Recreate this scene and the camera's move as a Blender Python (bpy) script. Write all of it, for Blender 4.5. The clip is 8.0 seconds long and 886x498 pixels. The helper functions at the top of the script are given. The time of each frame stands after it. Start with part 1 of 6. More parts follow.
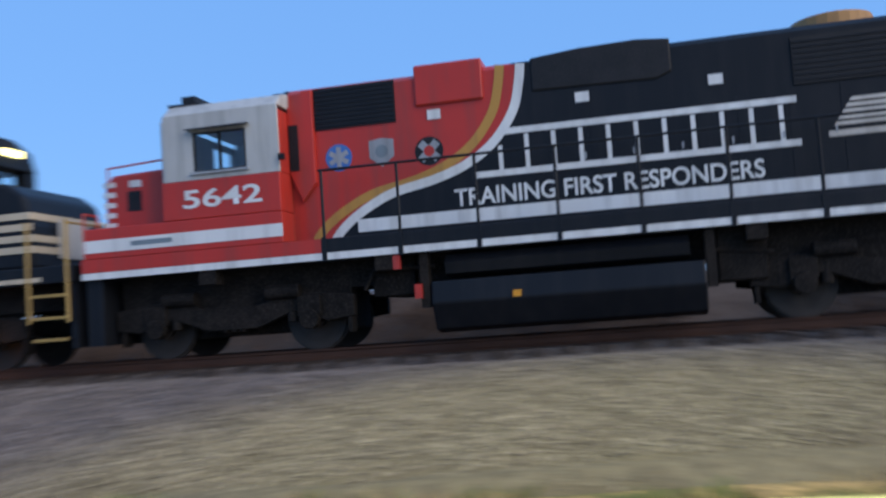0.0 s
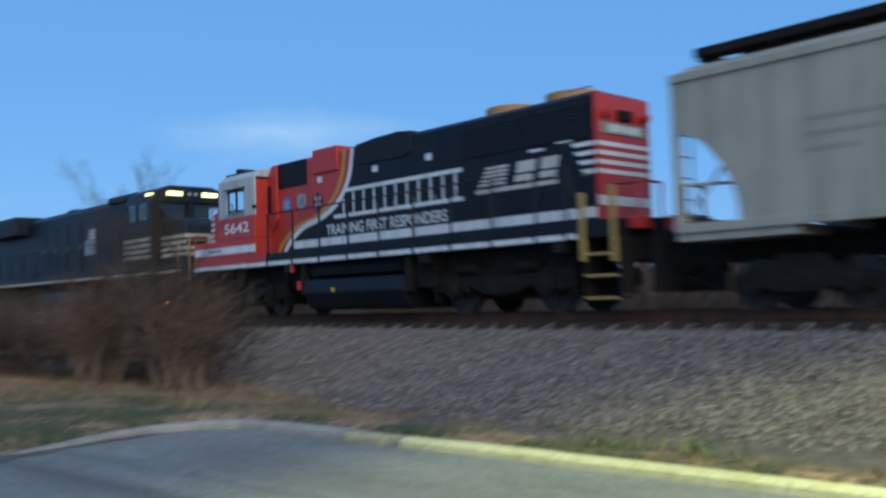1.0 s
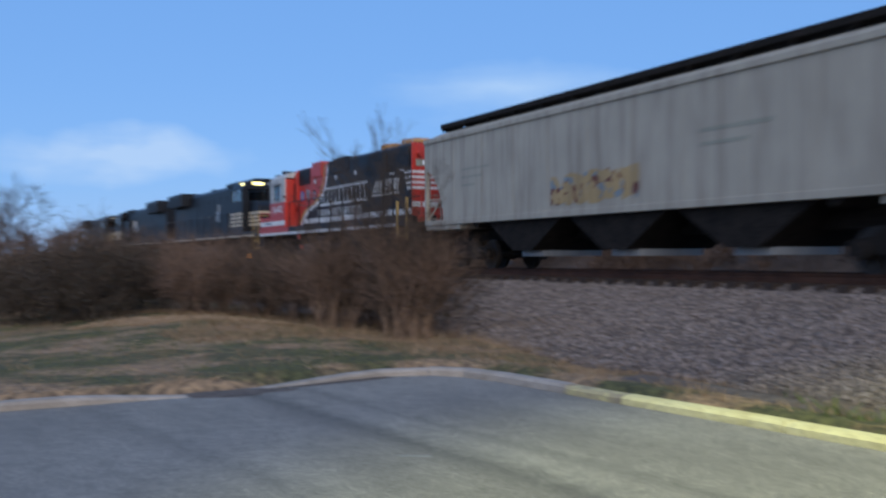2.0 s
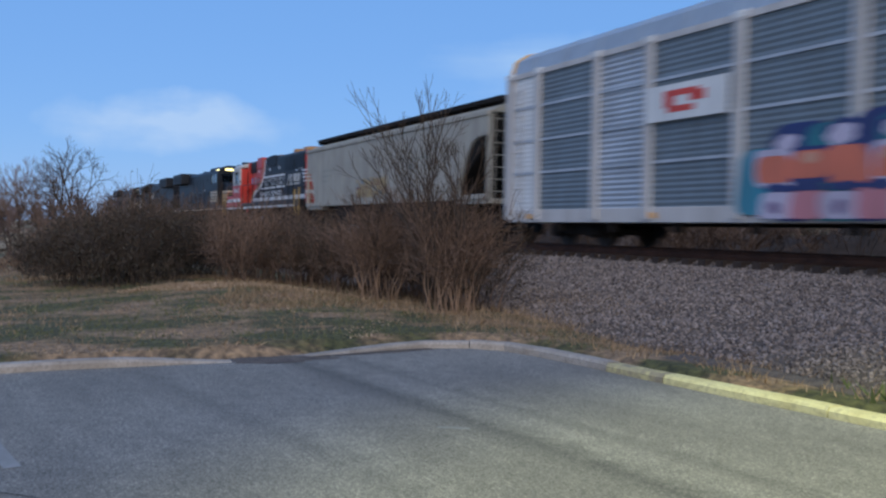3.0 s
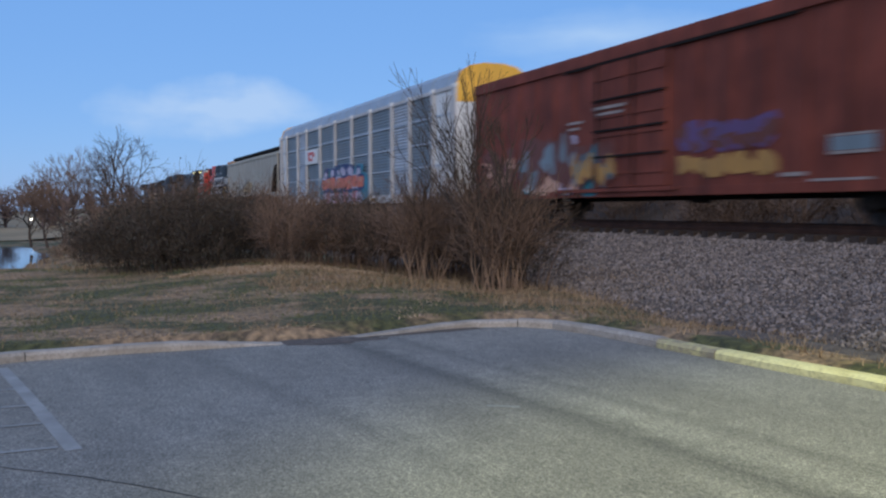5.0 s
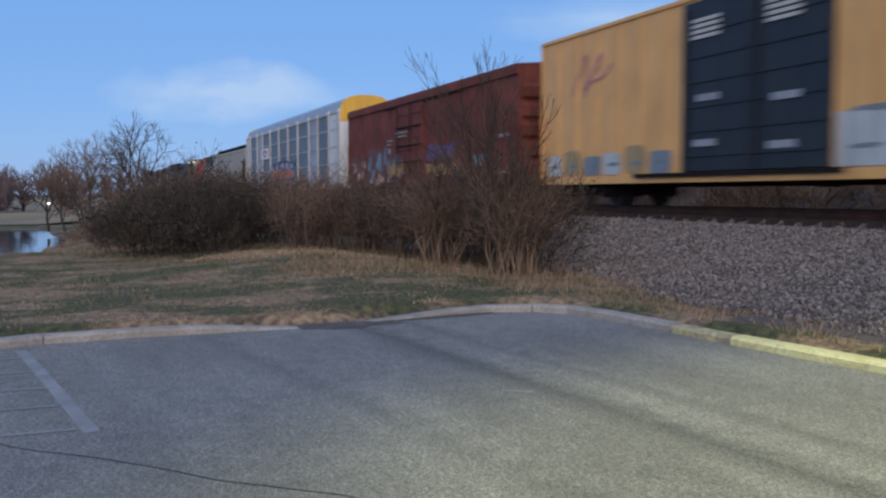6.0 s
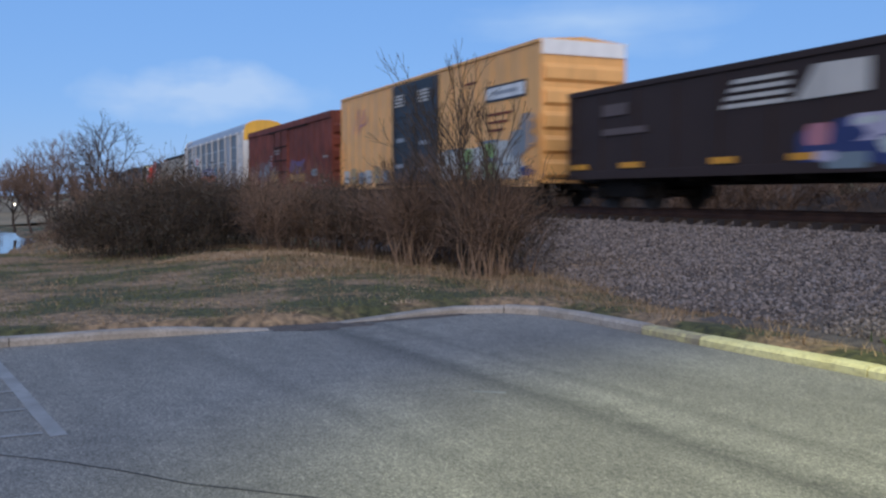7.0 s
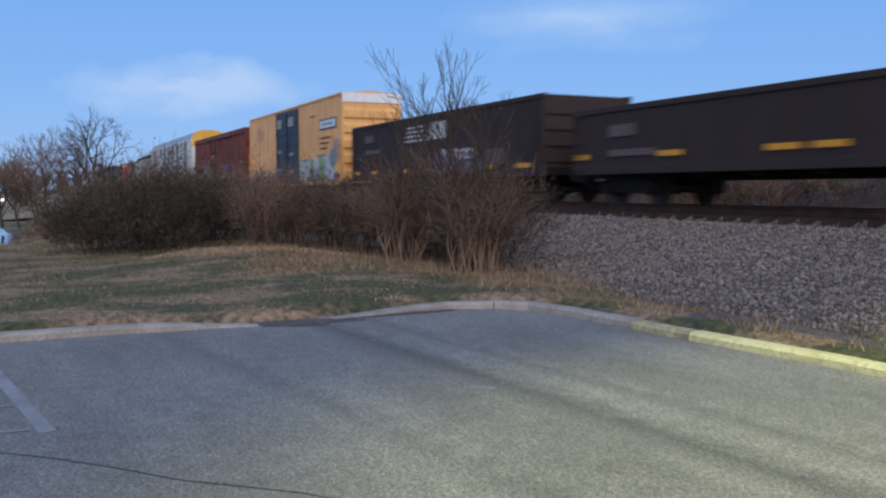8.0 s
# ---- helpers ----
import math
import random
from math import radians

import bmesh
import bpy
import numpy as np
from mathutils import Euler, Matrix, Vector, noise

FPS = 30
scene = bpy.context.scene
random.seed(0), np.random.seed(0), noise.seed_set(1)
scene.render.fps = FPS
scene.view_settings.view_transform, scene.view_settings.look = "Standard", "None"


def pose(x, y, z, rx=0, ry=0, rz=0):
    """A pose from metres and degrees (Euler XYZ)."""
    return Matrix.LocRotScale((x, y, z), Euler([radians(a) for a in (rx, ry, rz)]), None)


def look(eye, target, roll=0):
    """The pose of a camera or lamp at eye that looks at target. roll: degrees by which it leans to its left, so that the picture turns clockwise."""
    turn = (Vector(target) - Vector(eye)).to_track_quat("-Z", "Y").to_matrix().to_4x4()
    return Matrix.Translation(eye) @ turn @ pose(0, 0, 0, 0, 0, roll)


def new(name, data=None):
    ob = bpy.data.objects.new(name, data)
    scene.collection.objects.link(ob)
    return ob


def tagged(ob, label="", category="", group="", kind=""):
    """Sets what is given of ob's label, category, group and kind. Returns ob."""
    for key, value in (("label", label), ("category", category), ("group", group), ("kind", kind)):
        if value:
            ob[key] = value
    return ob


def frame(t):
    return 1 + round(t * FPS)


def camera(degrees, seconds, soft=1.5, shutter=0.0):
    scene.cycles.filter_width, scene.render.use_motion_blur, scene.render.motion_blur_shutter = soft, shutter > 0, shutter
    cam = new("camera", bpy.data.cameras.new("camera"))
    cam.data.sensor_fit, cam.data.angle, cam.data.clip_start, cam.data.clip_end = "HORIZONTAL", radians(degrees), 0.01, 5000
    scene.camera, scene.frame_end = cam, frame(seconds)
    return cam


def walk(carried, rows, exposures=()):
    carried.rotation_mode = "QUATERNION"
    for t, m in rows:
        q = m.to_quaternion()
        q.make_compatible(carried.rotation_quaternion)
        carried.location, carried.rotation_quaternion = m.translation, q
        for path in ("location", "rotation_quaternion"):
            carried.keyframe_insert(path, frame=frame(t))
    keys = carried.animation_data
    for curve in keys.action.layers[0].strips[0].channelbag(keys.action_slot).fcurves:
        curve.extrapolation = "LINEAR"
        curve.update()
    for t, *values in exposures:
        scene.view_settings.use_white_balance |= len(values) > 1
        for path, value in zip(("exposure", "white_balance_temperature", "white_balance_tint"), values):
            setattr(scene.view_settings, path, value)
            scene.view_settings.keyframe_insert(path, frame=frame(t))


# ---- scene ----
# camera: a phone held by someone standing in a car park, panning after a train
EYE = (0.0, 0.0, 1.6)
cam = camera(51.75, 8.0, soft=2.3, shutter=0.7)
PATH = [
    (0.0, 12.19, 4.28, 4.06), (0.1, 18.18, 4.49, 2.75), (0.2, 22.86, 4.90, 2.60), (0.3, 26.69, 4.69, 2.0),
    (0.5, 31.18, 4.96, 1.85), (0.6, 34.83, 5.01, 2.12), (0.7, 38.22, 4.47, 2.5), (0.9, 45.12, 3.89, 1.5),
    (1.0, 47.30, 3.04, 1.75), (1.2, 50.96, 1.60, 1.4), (1.5, 54.81, -0.24, 1.7), (1.8, 57.87, -0.02, 0.5),
    (2.0, 61.23, 0.45, 0.4), (2.2, 63.15, 0.66, -0.19), (3.3, 64.0, -1.53, -1.13), (3.5, 64.16, -1.44, -1.23),
    (4.0, 64.96, -2.18, -0.21), (4.5, 66.92, -2.74, 0.25), (5.0, 66.86, -2.55, 0.25), (6.3, 67.93, -3.66, 0.16),
    (6.5, 67.39, -3.40, 0.07), (7.0, 66.02, -3.42, 0.06), (7.5, 65.47, -3.81, 0.0), (8.0, 65.40, -3.70, 0.04)]
walk(cam, [(t, pose(*EYE, 90 + p, r, y)) for t, y, p, r in PATH], exposures=[(0.0, 0.24, 6400, 9), (0.5, 0.03, 6350, 9), (1.0, -0.05, 5950, -1), (1.5, 0.02, 6350, 9), (3.0, -0.06, 6300, 10), (4.6, -0.06, 6320, 10), (6.3, -0.08, 6450, 12), (8.0, -0.03, 6400, 12)])

# ---- light: clear sky after sunset, broad glow behind the camera, one yellowish car-park lamp ----
world = bpy.data.worlds.new("dusk_sky")
scene.world = world
world.use_nodes = True
wn, wl = world.node_tree.nodes, world.node_tree.links
wn.clear()
SUN_EL, SUN_AZ = 30.0, 113.0          # degrees; azimuth clockwise from +y
sky = wn.new("ShaderNodeTexSky")
sky.sky_type = "NISHITA"
sky.sun_disc = False
sky.sun_elevation, sky.sun_rotation = radians(SUN_EL), radians(SUN_AZ)
sky.ozone_density, sky.dust_density, sky.air_density = 3.0, 0.3, 1.0
wtc = wn.new("ShaderNodeTexCoord")


def wmix(kind, a, b, fac):
    m = wn.new("ShaderNodeMix")
    m.data_type, m.blend_type = "RGBA", kind
    for key, v in (("A", a), ("B", b), ("Factor", fac)):
        if isinstance(v, (tuple, float)):
            m.inputs[key].default_value = v
        else:
            wl.new(v, m.inputs[key])
    return m.outputs["Result"]


def cloud(place, size, stretch, scale, low, high):
    """A soft wisp round a direction: a spherical falloff times stretched noise."""
    mp = wn.new("ShaderNodeMapping")
    mp.inputs["Scale"].default_value = (0.0, 1 / size[0], 1 / size[1])
    mp.inputs["Location"].default_value = (0.0, -place[0] / size[0], -place[1] / size[1])
    gr = wn.new("ShaderNodeTexGradient")
    gr.gradient_type = "SPHERICAL"
    m2 = wn.new("ShaderNodeMapping")
    m2.inputs["Scale"].default_value = stretch
    m2.inputs["Rotation"].default_value = (radians(12), 0, 0)
    ns = wn.new("ShaderNodeTexNoise")
    ns.inputs["Scale"].default_value, ns.inputs["Detail"].default_value = scale, 7.0
    mu = wn.new("ShaderNodeMath")
    mu.operation = "MULTIPLY"
    rp = wn.new("ShaderNodeMapRange")
    rp.inputs["From Min"].default_value, rp.inputs["From Max"].default_value = low, high
    rp.inputs["To Max"].default_value = 0.78
    warp = wn.new("ShaderNodeTexNoise")
    warp.inputs["Scale"].default_value, warp.inputs["Detail"].default_value = 16.0, 6.0
    sub = wn.new("ShaderNodeVectorMath")
    sub.operation = "MULTIPLY_ADD"
    sub.inputs[1].default_value = (0.0, 0.10, 0.045)
    wl.new(wtc.outputs["Generated"], warp.inputs["Vector"])
    wl.new(warp.outputs["Color"], sub.inputs[0])
    wl.new(wtc.outputs["Generated"], sub.inputs[2])
    wl.new(sub.outputs["Vector"], mp.inputs["Vector"])
    wl.new(mp.outputs["Vector"], gr.inputs["Vector"])
    wl.new(wtc.outputs["Generated"], m2.inputs["Vector"])
    wl.new(m2.outputs["Vector"], ns.inputs["Vector"])
    wl.new(gr.outputs["Fac"], mu.inputs[0])
    wl.new(ns.outputs["Fac"], mu.inputs[1])
    wl.new(mu.outputs["Value"], rp.inputs["Value"])
    return rp.outputs["Result"]


col = wmix("MIX", sky.outputs["Color"], (1.62, 3.78, 8.25, 1), 0.76)
col = wmix("MIX", col, (4.6, 6.2, 8.6, 1), cloud((0.215, 0.129), (0.15, 0.040), (1, 9, 30), 1.3, 0.06, 0.34))
col = wmix("MIX", col, (4.2, 6.0, 8.6, 1), cloud((0.58, 0.20), (0.22, 0.06), (1, 6, 30), 1.1, 0.18, 0.66))
wbg = wn.new("ShaderNodeBackground")
wbg.inputs["Strength"].default_value = 0.108
wout = wn.new("ShaderNodeOutputWorld")
wl.new(col, wbg.inputs["Color"])
wl.new(wbg.outputs["Background"], wout.inputs["Surface"])

sun = new("sun", bpy.data.lights.new("sun", "SUN"))
sun.data.energy, sun.data.angle, sun.data.color = 2.35, radians(70), (1.0, 0.87, 0.74)
sun_dir = Vector((math.sin(radians(SUN_AZ)) * math.cos(radians(SUN_EL)), math.cos(radians(SUN_AZ)) * math.cos(radians(SUN_EL)), math.sin(radians(SUN_EL))))
sun.matrix_basis = look(sun_dir * 50, (0, 0, 0))

lamp = new("car_park_lamp", bpy.data.lights.new("car_park_lamp", "SPOT"))
lamp.data.energy, lamp.data.color = 3850, (0.97, 1.0, 0.42)
lamp.data.spot_size, lamp.data.spot_blend, lamp.data.shadow_soft_size = radians(91), 0.45, 0.15
lamp.matrix_basis = look((-0.2, 5.1, 8.6), (-0.3, 5.9, 0.0))


# ---- materials ----
def nodes_of(name):
    m = bpy.data.materials.new(name)
    m.use_nodes = True
    return m, m.node_tree.nodes, m.node_tree.links, m.node_tree.nodes["Principled BSDF"]


def surface(name, a, b, rough=0.7, metal=0.0, scale=4.0, fine=40.0, streak=None, dirt=(0.06, 0.05, 0.045), grime=0.25, bump=0.2, per="", spread=0.25, spec=0.4):
    """A worn surface: two colours in large patches, dirt in fine or streaky patches, and fine relief. per: 'object' or 'island' for a tone of its own."""
    m, n, l, p = nodes_of(name)
    tc = n.new("ShaderNodeTexCoord")
    n1 = n.new("ShaderNodeTexNoise")
    n1.inputs["Scale"].default_value, n1.inputs["Detail"].default_value = scale, 5.0
    n2 = n.new("ShaderNodeTexNoise")
    n2.inputs["Scale"].default_value, n2.inputs["Detail"].default_value = fine, 4.0
    l.new(tc.outputs["Object"], n1.inputs["Vector"])
    if streak:
        mp = n.new("ShaderNodeMapping")
        mp.inputs["Scale"].default_value = streak
        l.new(tc.outputs["Object"], mp.inputs["Vector"])
        l.new(mp.outputs["Vector"], n2.inputs["Vector"])
    else:
        l.new(tc.outputs["Object"], n2.inputs["Vector"])
    r1 = n.new("ShaderNodeValToRGB")
    r1.color_ramp.elements[0].position, r1.color_ramp.elements[1].position = 0.35, 0.65
    r1.color_ramp.elements[0].color, r1.color_ramp.elements[1].color = (*a, 1), (*b, 1)
    l.new(n1.outputs["Fac"], r1.inputs["Fac"])
    r2 = n.new("ShaderNodeValToRGB")
    r2.color_ramp.elements[0].position, r2.color_ramp.elements[1].position = 0.45, 0.75
    r2.color_ramp.elements[0].color, r2.color_ramp.elements[1].color = (0, 0, 0, 1), (grime, grime, grime, 1)
    l.new(n2.outputs["Fac"], r2.inputs["Fac"])
    mx = n.new("ShaderNodeMix")
    mx.data_type = "RGBA"
    mx.inputs["B"].default_value = (*dirt, 1)
    l.new(r2.outputs["Color"], mx.inputs["Factor"])
    l.new(r1.outputs["Color"], mx.inputs["A"])
    out = mx.outputs["Result"]
    if per:
        src = n.new("ShaderNodeObjectInfo").outputs["Random"] if per == "object" else n.new("ShaderNodeNewGeometry").outputs["Random Per Island"]
        mr = n.new("ShaderNodeMapRange")
        mr.inputs["To Min"].default_value, mr.inputs["To Max"].default_value = 1 - spread, 1 + spread
        l.new(src, mr.inputs["Value"])
        hv = n.new("ShaderNodeHueSaturation")
        l.new(mr.outputs["Result"], hv.inputs["Value"])
        l.new(out, hv.inputs["Color"])
        out = hv.outputs["Color"]
    l.new(out, p.inputs["Base Color"])
    p.inputs["Roughness"].default_value, p.inputs["Metallic"].default_value = rough, metal
    p.inputs["Specular IOR Level"].default_value = spec
    if bump:
        bp = n.new("ShaderNodeBump")
        bp.inputs["Strength"].default_value, bp.inputs["Distance"].default_value = bump, 0.02
        l.new(n2.outputs["Fac"], bp.inputs["Height"])
        l.new(bp.outputs["Normal"], p.inputs["Normal"])
    return m


def paint(name, c, rough=0.45, grime=0.35, dirt=(0.07, 0.06, 0.05), vary=0.88, spec=0.4):
    """Railway paint with rain streaks of dirt."""
    return surface(name, [v * vary for v in c], c, rough, 0.0, 0.9, 1.0, (5.0, 5.0, 0.55), dirt, grime, 0.04, spec=spec)


def two_tone(name, a, b, rough=0.9):
    """For blades, twigs and stones: each island takes its own mix of two colours."""
    m, n, l, p = nodes_of(name)
    geo = n.new("ShaderNodeNewGeometry")
    rp = n.new("ShaderNodeValToRGB")
    rp.color_ramp.elements[0].color, rp.color_ramp.elements[1].color = (*a, 1), (*b, 1)
    l.new(geo.outputs["Random Per Island"], rp.inputs["Fac"])
    l.new(rp.outputs["Color"], p.inputs["Base Color"])
    p.inputs["Roughness"].default_value = rough
    return m


def glow(name, c, strength):
    m, n, l, p = nodes_of(name)
    p.inputs["Base Color"].default_value = (*c, 1)
    p.inputs["Emission Color"].default_value, p.inputs["Emission Strength"].default_value = (*c, 1), strength
    return m


M_RED = paint("red_paint", (0.49, 0.036, 0.024), 0.4)
M_SIGNRED = paint("sign_red", (0.62, 0.07, 0.05), 0.5, 0.2)
M_CAB = paint("cab_grey_white", (0.50, 0.49, 0.46), 0.5, 0.35)
M_WHITE = paint("white_paint", (0.74, 0.74, 0.72), 0.45, 0.3)
M_BLACK = paint("black_paint", (0.0095, 0.0112, 0.015), 0.45, 0.25, (0.035, 0.033, 0.032), spec=0.2)
M_GRILL = surface("grille_black", (0.006, 0.007, 0.009), (0.012, 0.012, 0.014), 0.6, 0.2, 3, 30, grime=0.2, bump=0.1)
M_GOLD = paint("gold_paint", (0.50, 0.26, 0.05), 0.4)
M_TAN = paint("fan_tan", (0.46, 0.24, 0.085), 0.6)
M_BLUE = paint("blue_paint", (0.05, 0.16, 0.45), 0.5, 0.1)
M_GREY = paint("grey_paint", (0.33, 0.35, 0.37), 0.5)
# near-black: underframe grime, and the shade of recessed parts put into colour
M_DARK = surface("grime_and_shade_dark", (0.007, 0.0065, 0.006), (0.017, 0.014, 0.012), 0.85, 0.0, 3, 25, grime=0.4, bump=0.3, spec=0.15)
M_STEEL = surface("wheel_steel", (0.022, 0.018, 0.015), (0.05, 0.04, 0.033), 0.55, 0.3, 6, 50, grime=0.5, bump=0.1)
M_YELLOW = paint("safety_yellow", (0.42, 0.27, 0.08), 0.55)
M_HOPPER = paint("hopper_grey", (0.39, 0.36, 0.295), 0.6, 0.5, (0.16, 0.13, 0.10))
M_RACK = paint("galvanised_panel", (0.165, 0.205, 0.235), 0.5, 0.35, (0.10, 0.10, 0.10))
M_RACKLITE = paint("galvanised_louvre", (0.42, 0.47, 0.53), 0.45, 0.25)
M_RACKPOST = paint("rack_post", (0.56, 0.535, 0.51), 0.5, 0.45, (0.2, 0.15, 0.12))
M_ROOF = paint("rack_roof", (0.30, 0.36, 0.43), 0.45, 0.25)
M_RACKEND = paint("rack_yellow", (0.80, 0.43, 0.05), 0.45, 0.2)
M_BROWN = paint("oxide_brown", (0.235, 0.060, 0.037), 0.7, 0.65, (0.045, 0.02, 0.015), 0.62, 0.25)
M_ORANGE = paint("boxcar_yellow", (0.86, 0.45, 0.15), 0.5, 0.35, (0.25, 0.13, 0.06))
M_DOOR = paint("boxcar_door_black", (0.02, 0.024, 0.03), 0.5)
M_GON = paint("gondola_black", (0.046, 0.030, 0.026), 0.65, 0.45, (0.045, 0.03, 0.024), spec=0.2)
M_REFL = paint("reflector_orange", (0.75, 0.33, 0.02), 0.4, 0.2)
M_LOGO = paint("logo_white", (0.60, 0.555, 0.49), 0.5, 0.3)
M_PALE = paint("faded_white_stencil", (0.36, 0.30, 0.27), 0.6, 0.5)
M_STRIPE = paint("nose_stripe", (0.60, 0.49, 0.34), 0.5, 0.3)
SPRAY = {k: paint("spray_" + k, c, 0.55, 0.35) for k, c in dict(
    orange=(0.62, 0.17, 0.10), navy=(0.03, 0.045, 0.15), lilac=(0.50, 0.45, 0.56), teal=(0.03, 0.17, 0.21), peach=(0.60, 0.33, 0.22),
    green=(0.27, 0.44, 0.14), pale=(0.56, 0.58, 0.55), tan=(0.42, 0.30, 0.14), purple=(0.13, 0.07, 0.17), gold=(0.46, 0.24, 0.06), smoke=(0.20, 0.25, 0.28), slate=(0.24, 0.27, 0.29), sky=(0.05, 0.24, 0.33), pink=(0.55, 0.22, 0.25), rust=(0.15, 0.045, 0.028)).items()}
M_LIT = glow("lit_sign_board", (1.0, 0.88, 0.35), 3.0)
M_AMBER = glow("amber_lamp", (1.0, 0.36, 0.05), 4.5)
M_LAMPWHITE = glow("white_lamp", (1.0, 0.9, 0.7), 8.0)
M_DIM = paint("faded_stencil", (0.125, 0.088, 0.078), 0.6)
M_BAND = paint("bright_white_band", (0.86, 0.85, 0.82), 0.45, 0.15)
M_BOARD = paint("sign_board_paint", (0.30, 0.30, 0.24), 0.5)
M_RAIL = surface("rail_rust", (0.05, 0.022, 0.013), (0.085, 0.038, 0.022), 0.75, 0.3, 3, 30, grime=0.3, bump=0.2)
M_TIE = surface("tie_creosote", (0.028, 0.018, 0.013), (0.06, 0.04, 0.03), 0.9, 0.0, 3, 18, (2, 14, 14), grime=0.5, bump=0.5, per="object")
M_CURB = surface("curb_concrete", (0.27, 0.235, 0.195), (0.40, 0.355, 0.305), 0.9, 0.0, 2.5, 30, grime=0.5, bump=0.5, dirt=(0.12, 0.10, 0.08), per="object", spread=0.12)
M_CURBY = surface("curb_yellow_paint", (0.58, 0.51, 0.24), (0.70, 0.64, 0.34), 0.8, 0.0, 3.0, 22, grime=0.55, bump=0.4, dirt=(0.26, 0.22, 0.14), per="object", spread=0.1)
M_CURBWORN = surface("curb_worn_yellow", (0.25, 0.215, 0.145), (0.46, 0.40, 0.20), 0.85, 0.0, 6.0, 20, grime=0.7, bump=0.5, dirt=(0.17, 0.14, 0.11), per="object", spread=0.1)
M_PAINTLINE = surface("worn_line_paint", (0.29, 0.285, 0.275), (0.21, 0.205, 0.195), 0.85, 0.0, 3, 8, grime=0.98, bump=0.3, dirt=(0.22, 0.22, 0.205))
M_TAR = surface("tar_seam", (0.02, 0.02, 0.02), (0.04, 0.04, 0.04), 0.8, 0.0, 5, 30, grime=0.2, bump=0.2)
M_GLASS, gn, gl, gp = nodes_of("window_glass")
gp.inputs["Base Color"].default_value = (0.75, 0.85, 0.85, 1)
gp.inputs["Transmission Weight"].default_value, gp.inputs["Roughness"].default_value, gp.inputs["IOR"].default_value = 1.0, 0.03, 1.45
M_WATER = surface("pond_water", (0.02, 0.03, 0.035), (0.025, 0.035, 0.04), 0.06, 0.0, 0.3, 2.0, grime=0.0, bump=0.03)
M_BALLAST = surface("ballast_bed", (0.085, 0.064, 0.049), (0.125, 0.098, 0.076), 0.95, 0.0, 0.7, 22, grime=0.85, bump=1.0, dirt=(0.035, 0.03, 0.028))
M_STONE = two_tone("ballast_stone", (0.058, 0.045, 0.040), (0.26, 0.215, 0.19), 0.9)
M_TWIG = two_tone("bare_twig", (0.065, 0.040, 0.028), (0.20, 0.125, 0.083))
M_STEM = two_tone("shrub_stem", (0.14, 0.088, 0.058), (0.34, 0.22, 0.14))
M_DARKTWIG = two_tone("dark_twig", (0.028, 0.020, 0.015), (0.08, 0.054, 0.035))
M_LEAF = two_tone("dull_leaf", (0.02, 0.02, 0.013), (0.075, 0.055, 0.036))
M_BARK = surface("tree_bark", (0.05, 0.036, 0.028), (0.09, 0.065, 0.05), 0.95, 0.0, 4, 20, (8, 8, 1), grime=0.5, bump=0.6)
M_STRAW = two_tone("dry_grass", (0.15, 0.098, 0.055), (0.36, 0.25, 0.145))
M_THATCH = two_tone("pale_thatch", (0.26, 0.175, 0.105), (0.50, 0.36, 0.225))
M_GREEN = two_tone("green_grass", (0.065, 0.075, 0.025), (0.18, 0.165, 0.065))
M_WEED = two_tone("weed_leaf", (0.05, 0.08, 0.025), (0.13, 0.155, 0.05))
M_FIELD = surface("dry_field", (0.20, 0.15, 0.085), (0.30, 0.22, 0.125), 1.0, 0.0, 0.12, 1.5, grime=0.5, bump=0.3, dirt=(0.12, 0.11, 0.05))
M_LITTER = surface("leaf_litter", (0.075, 0.05, 0.035), (0.125, 0.085, 0.06), 1.0, 0.0, 1.2, 14, grime=0.6, bump=0.8, dirt=(0.03, 0.022, 0.017))
M_SOIL = surface("dark_soil", (0.065, 0.048, 0.038), (0.12, 0.092, 0.072), 0.95, 0.0, 6, 40, grime=0.6, bump=0.6, dirt=(0.17, 0.16, 0.15))
M_HAZE = surface("far_wood", (0.10, 0.075, 0.075), (0.16, 0.12, 0.115), 1.0, 0.0, 0.05, 0.4, grime=0.5, bump=0.0, dirt=(0.07, 0.06, 0.065))
M_HOUSE = surface("far_wall", (0.3, 0.27, 0.24), (0.36, 0.33, 0.3), 0.9, 0.0, 0.5, 5, bump=0.0)


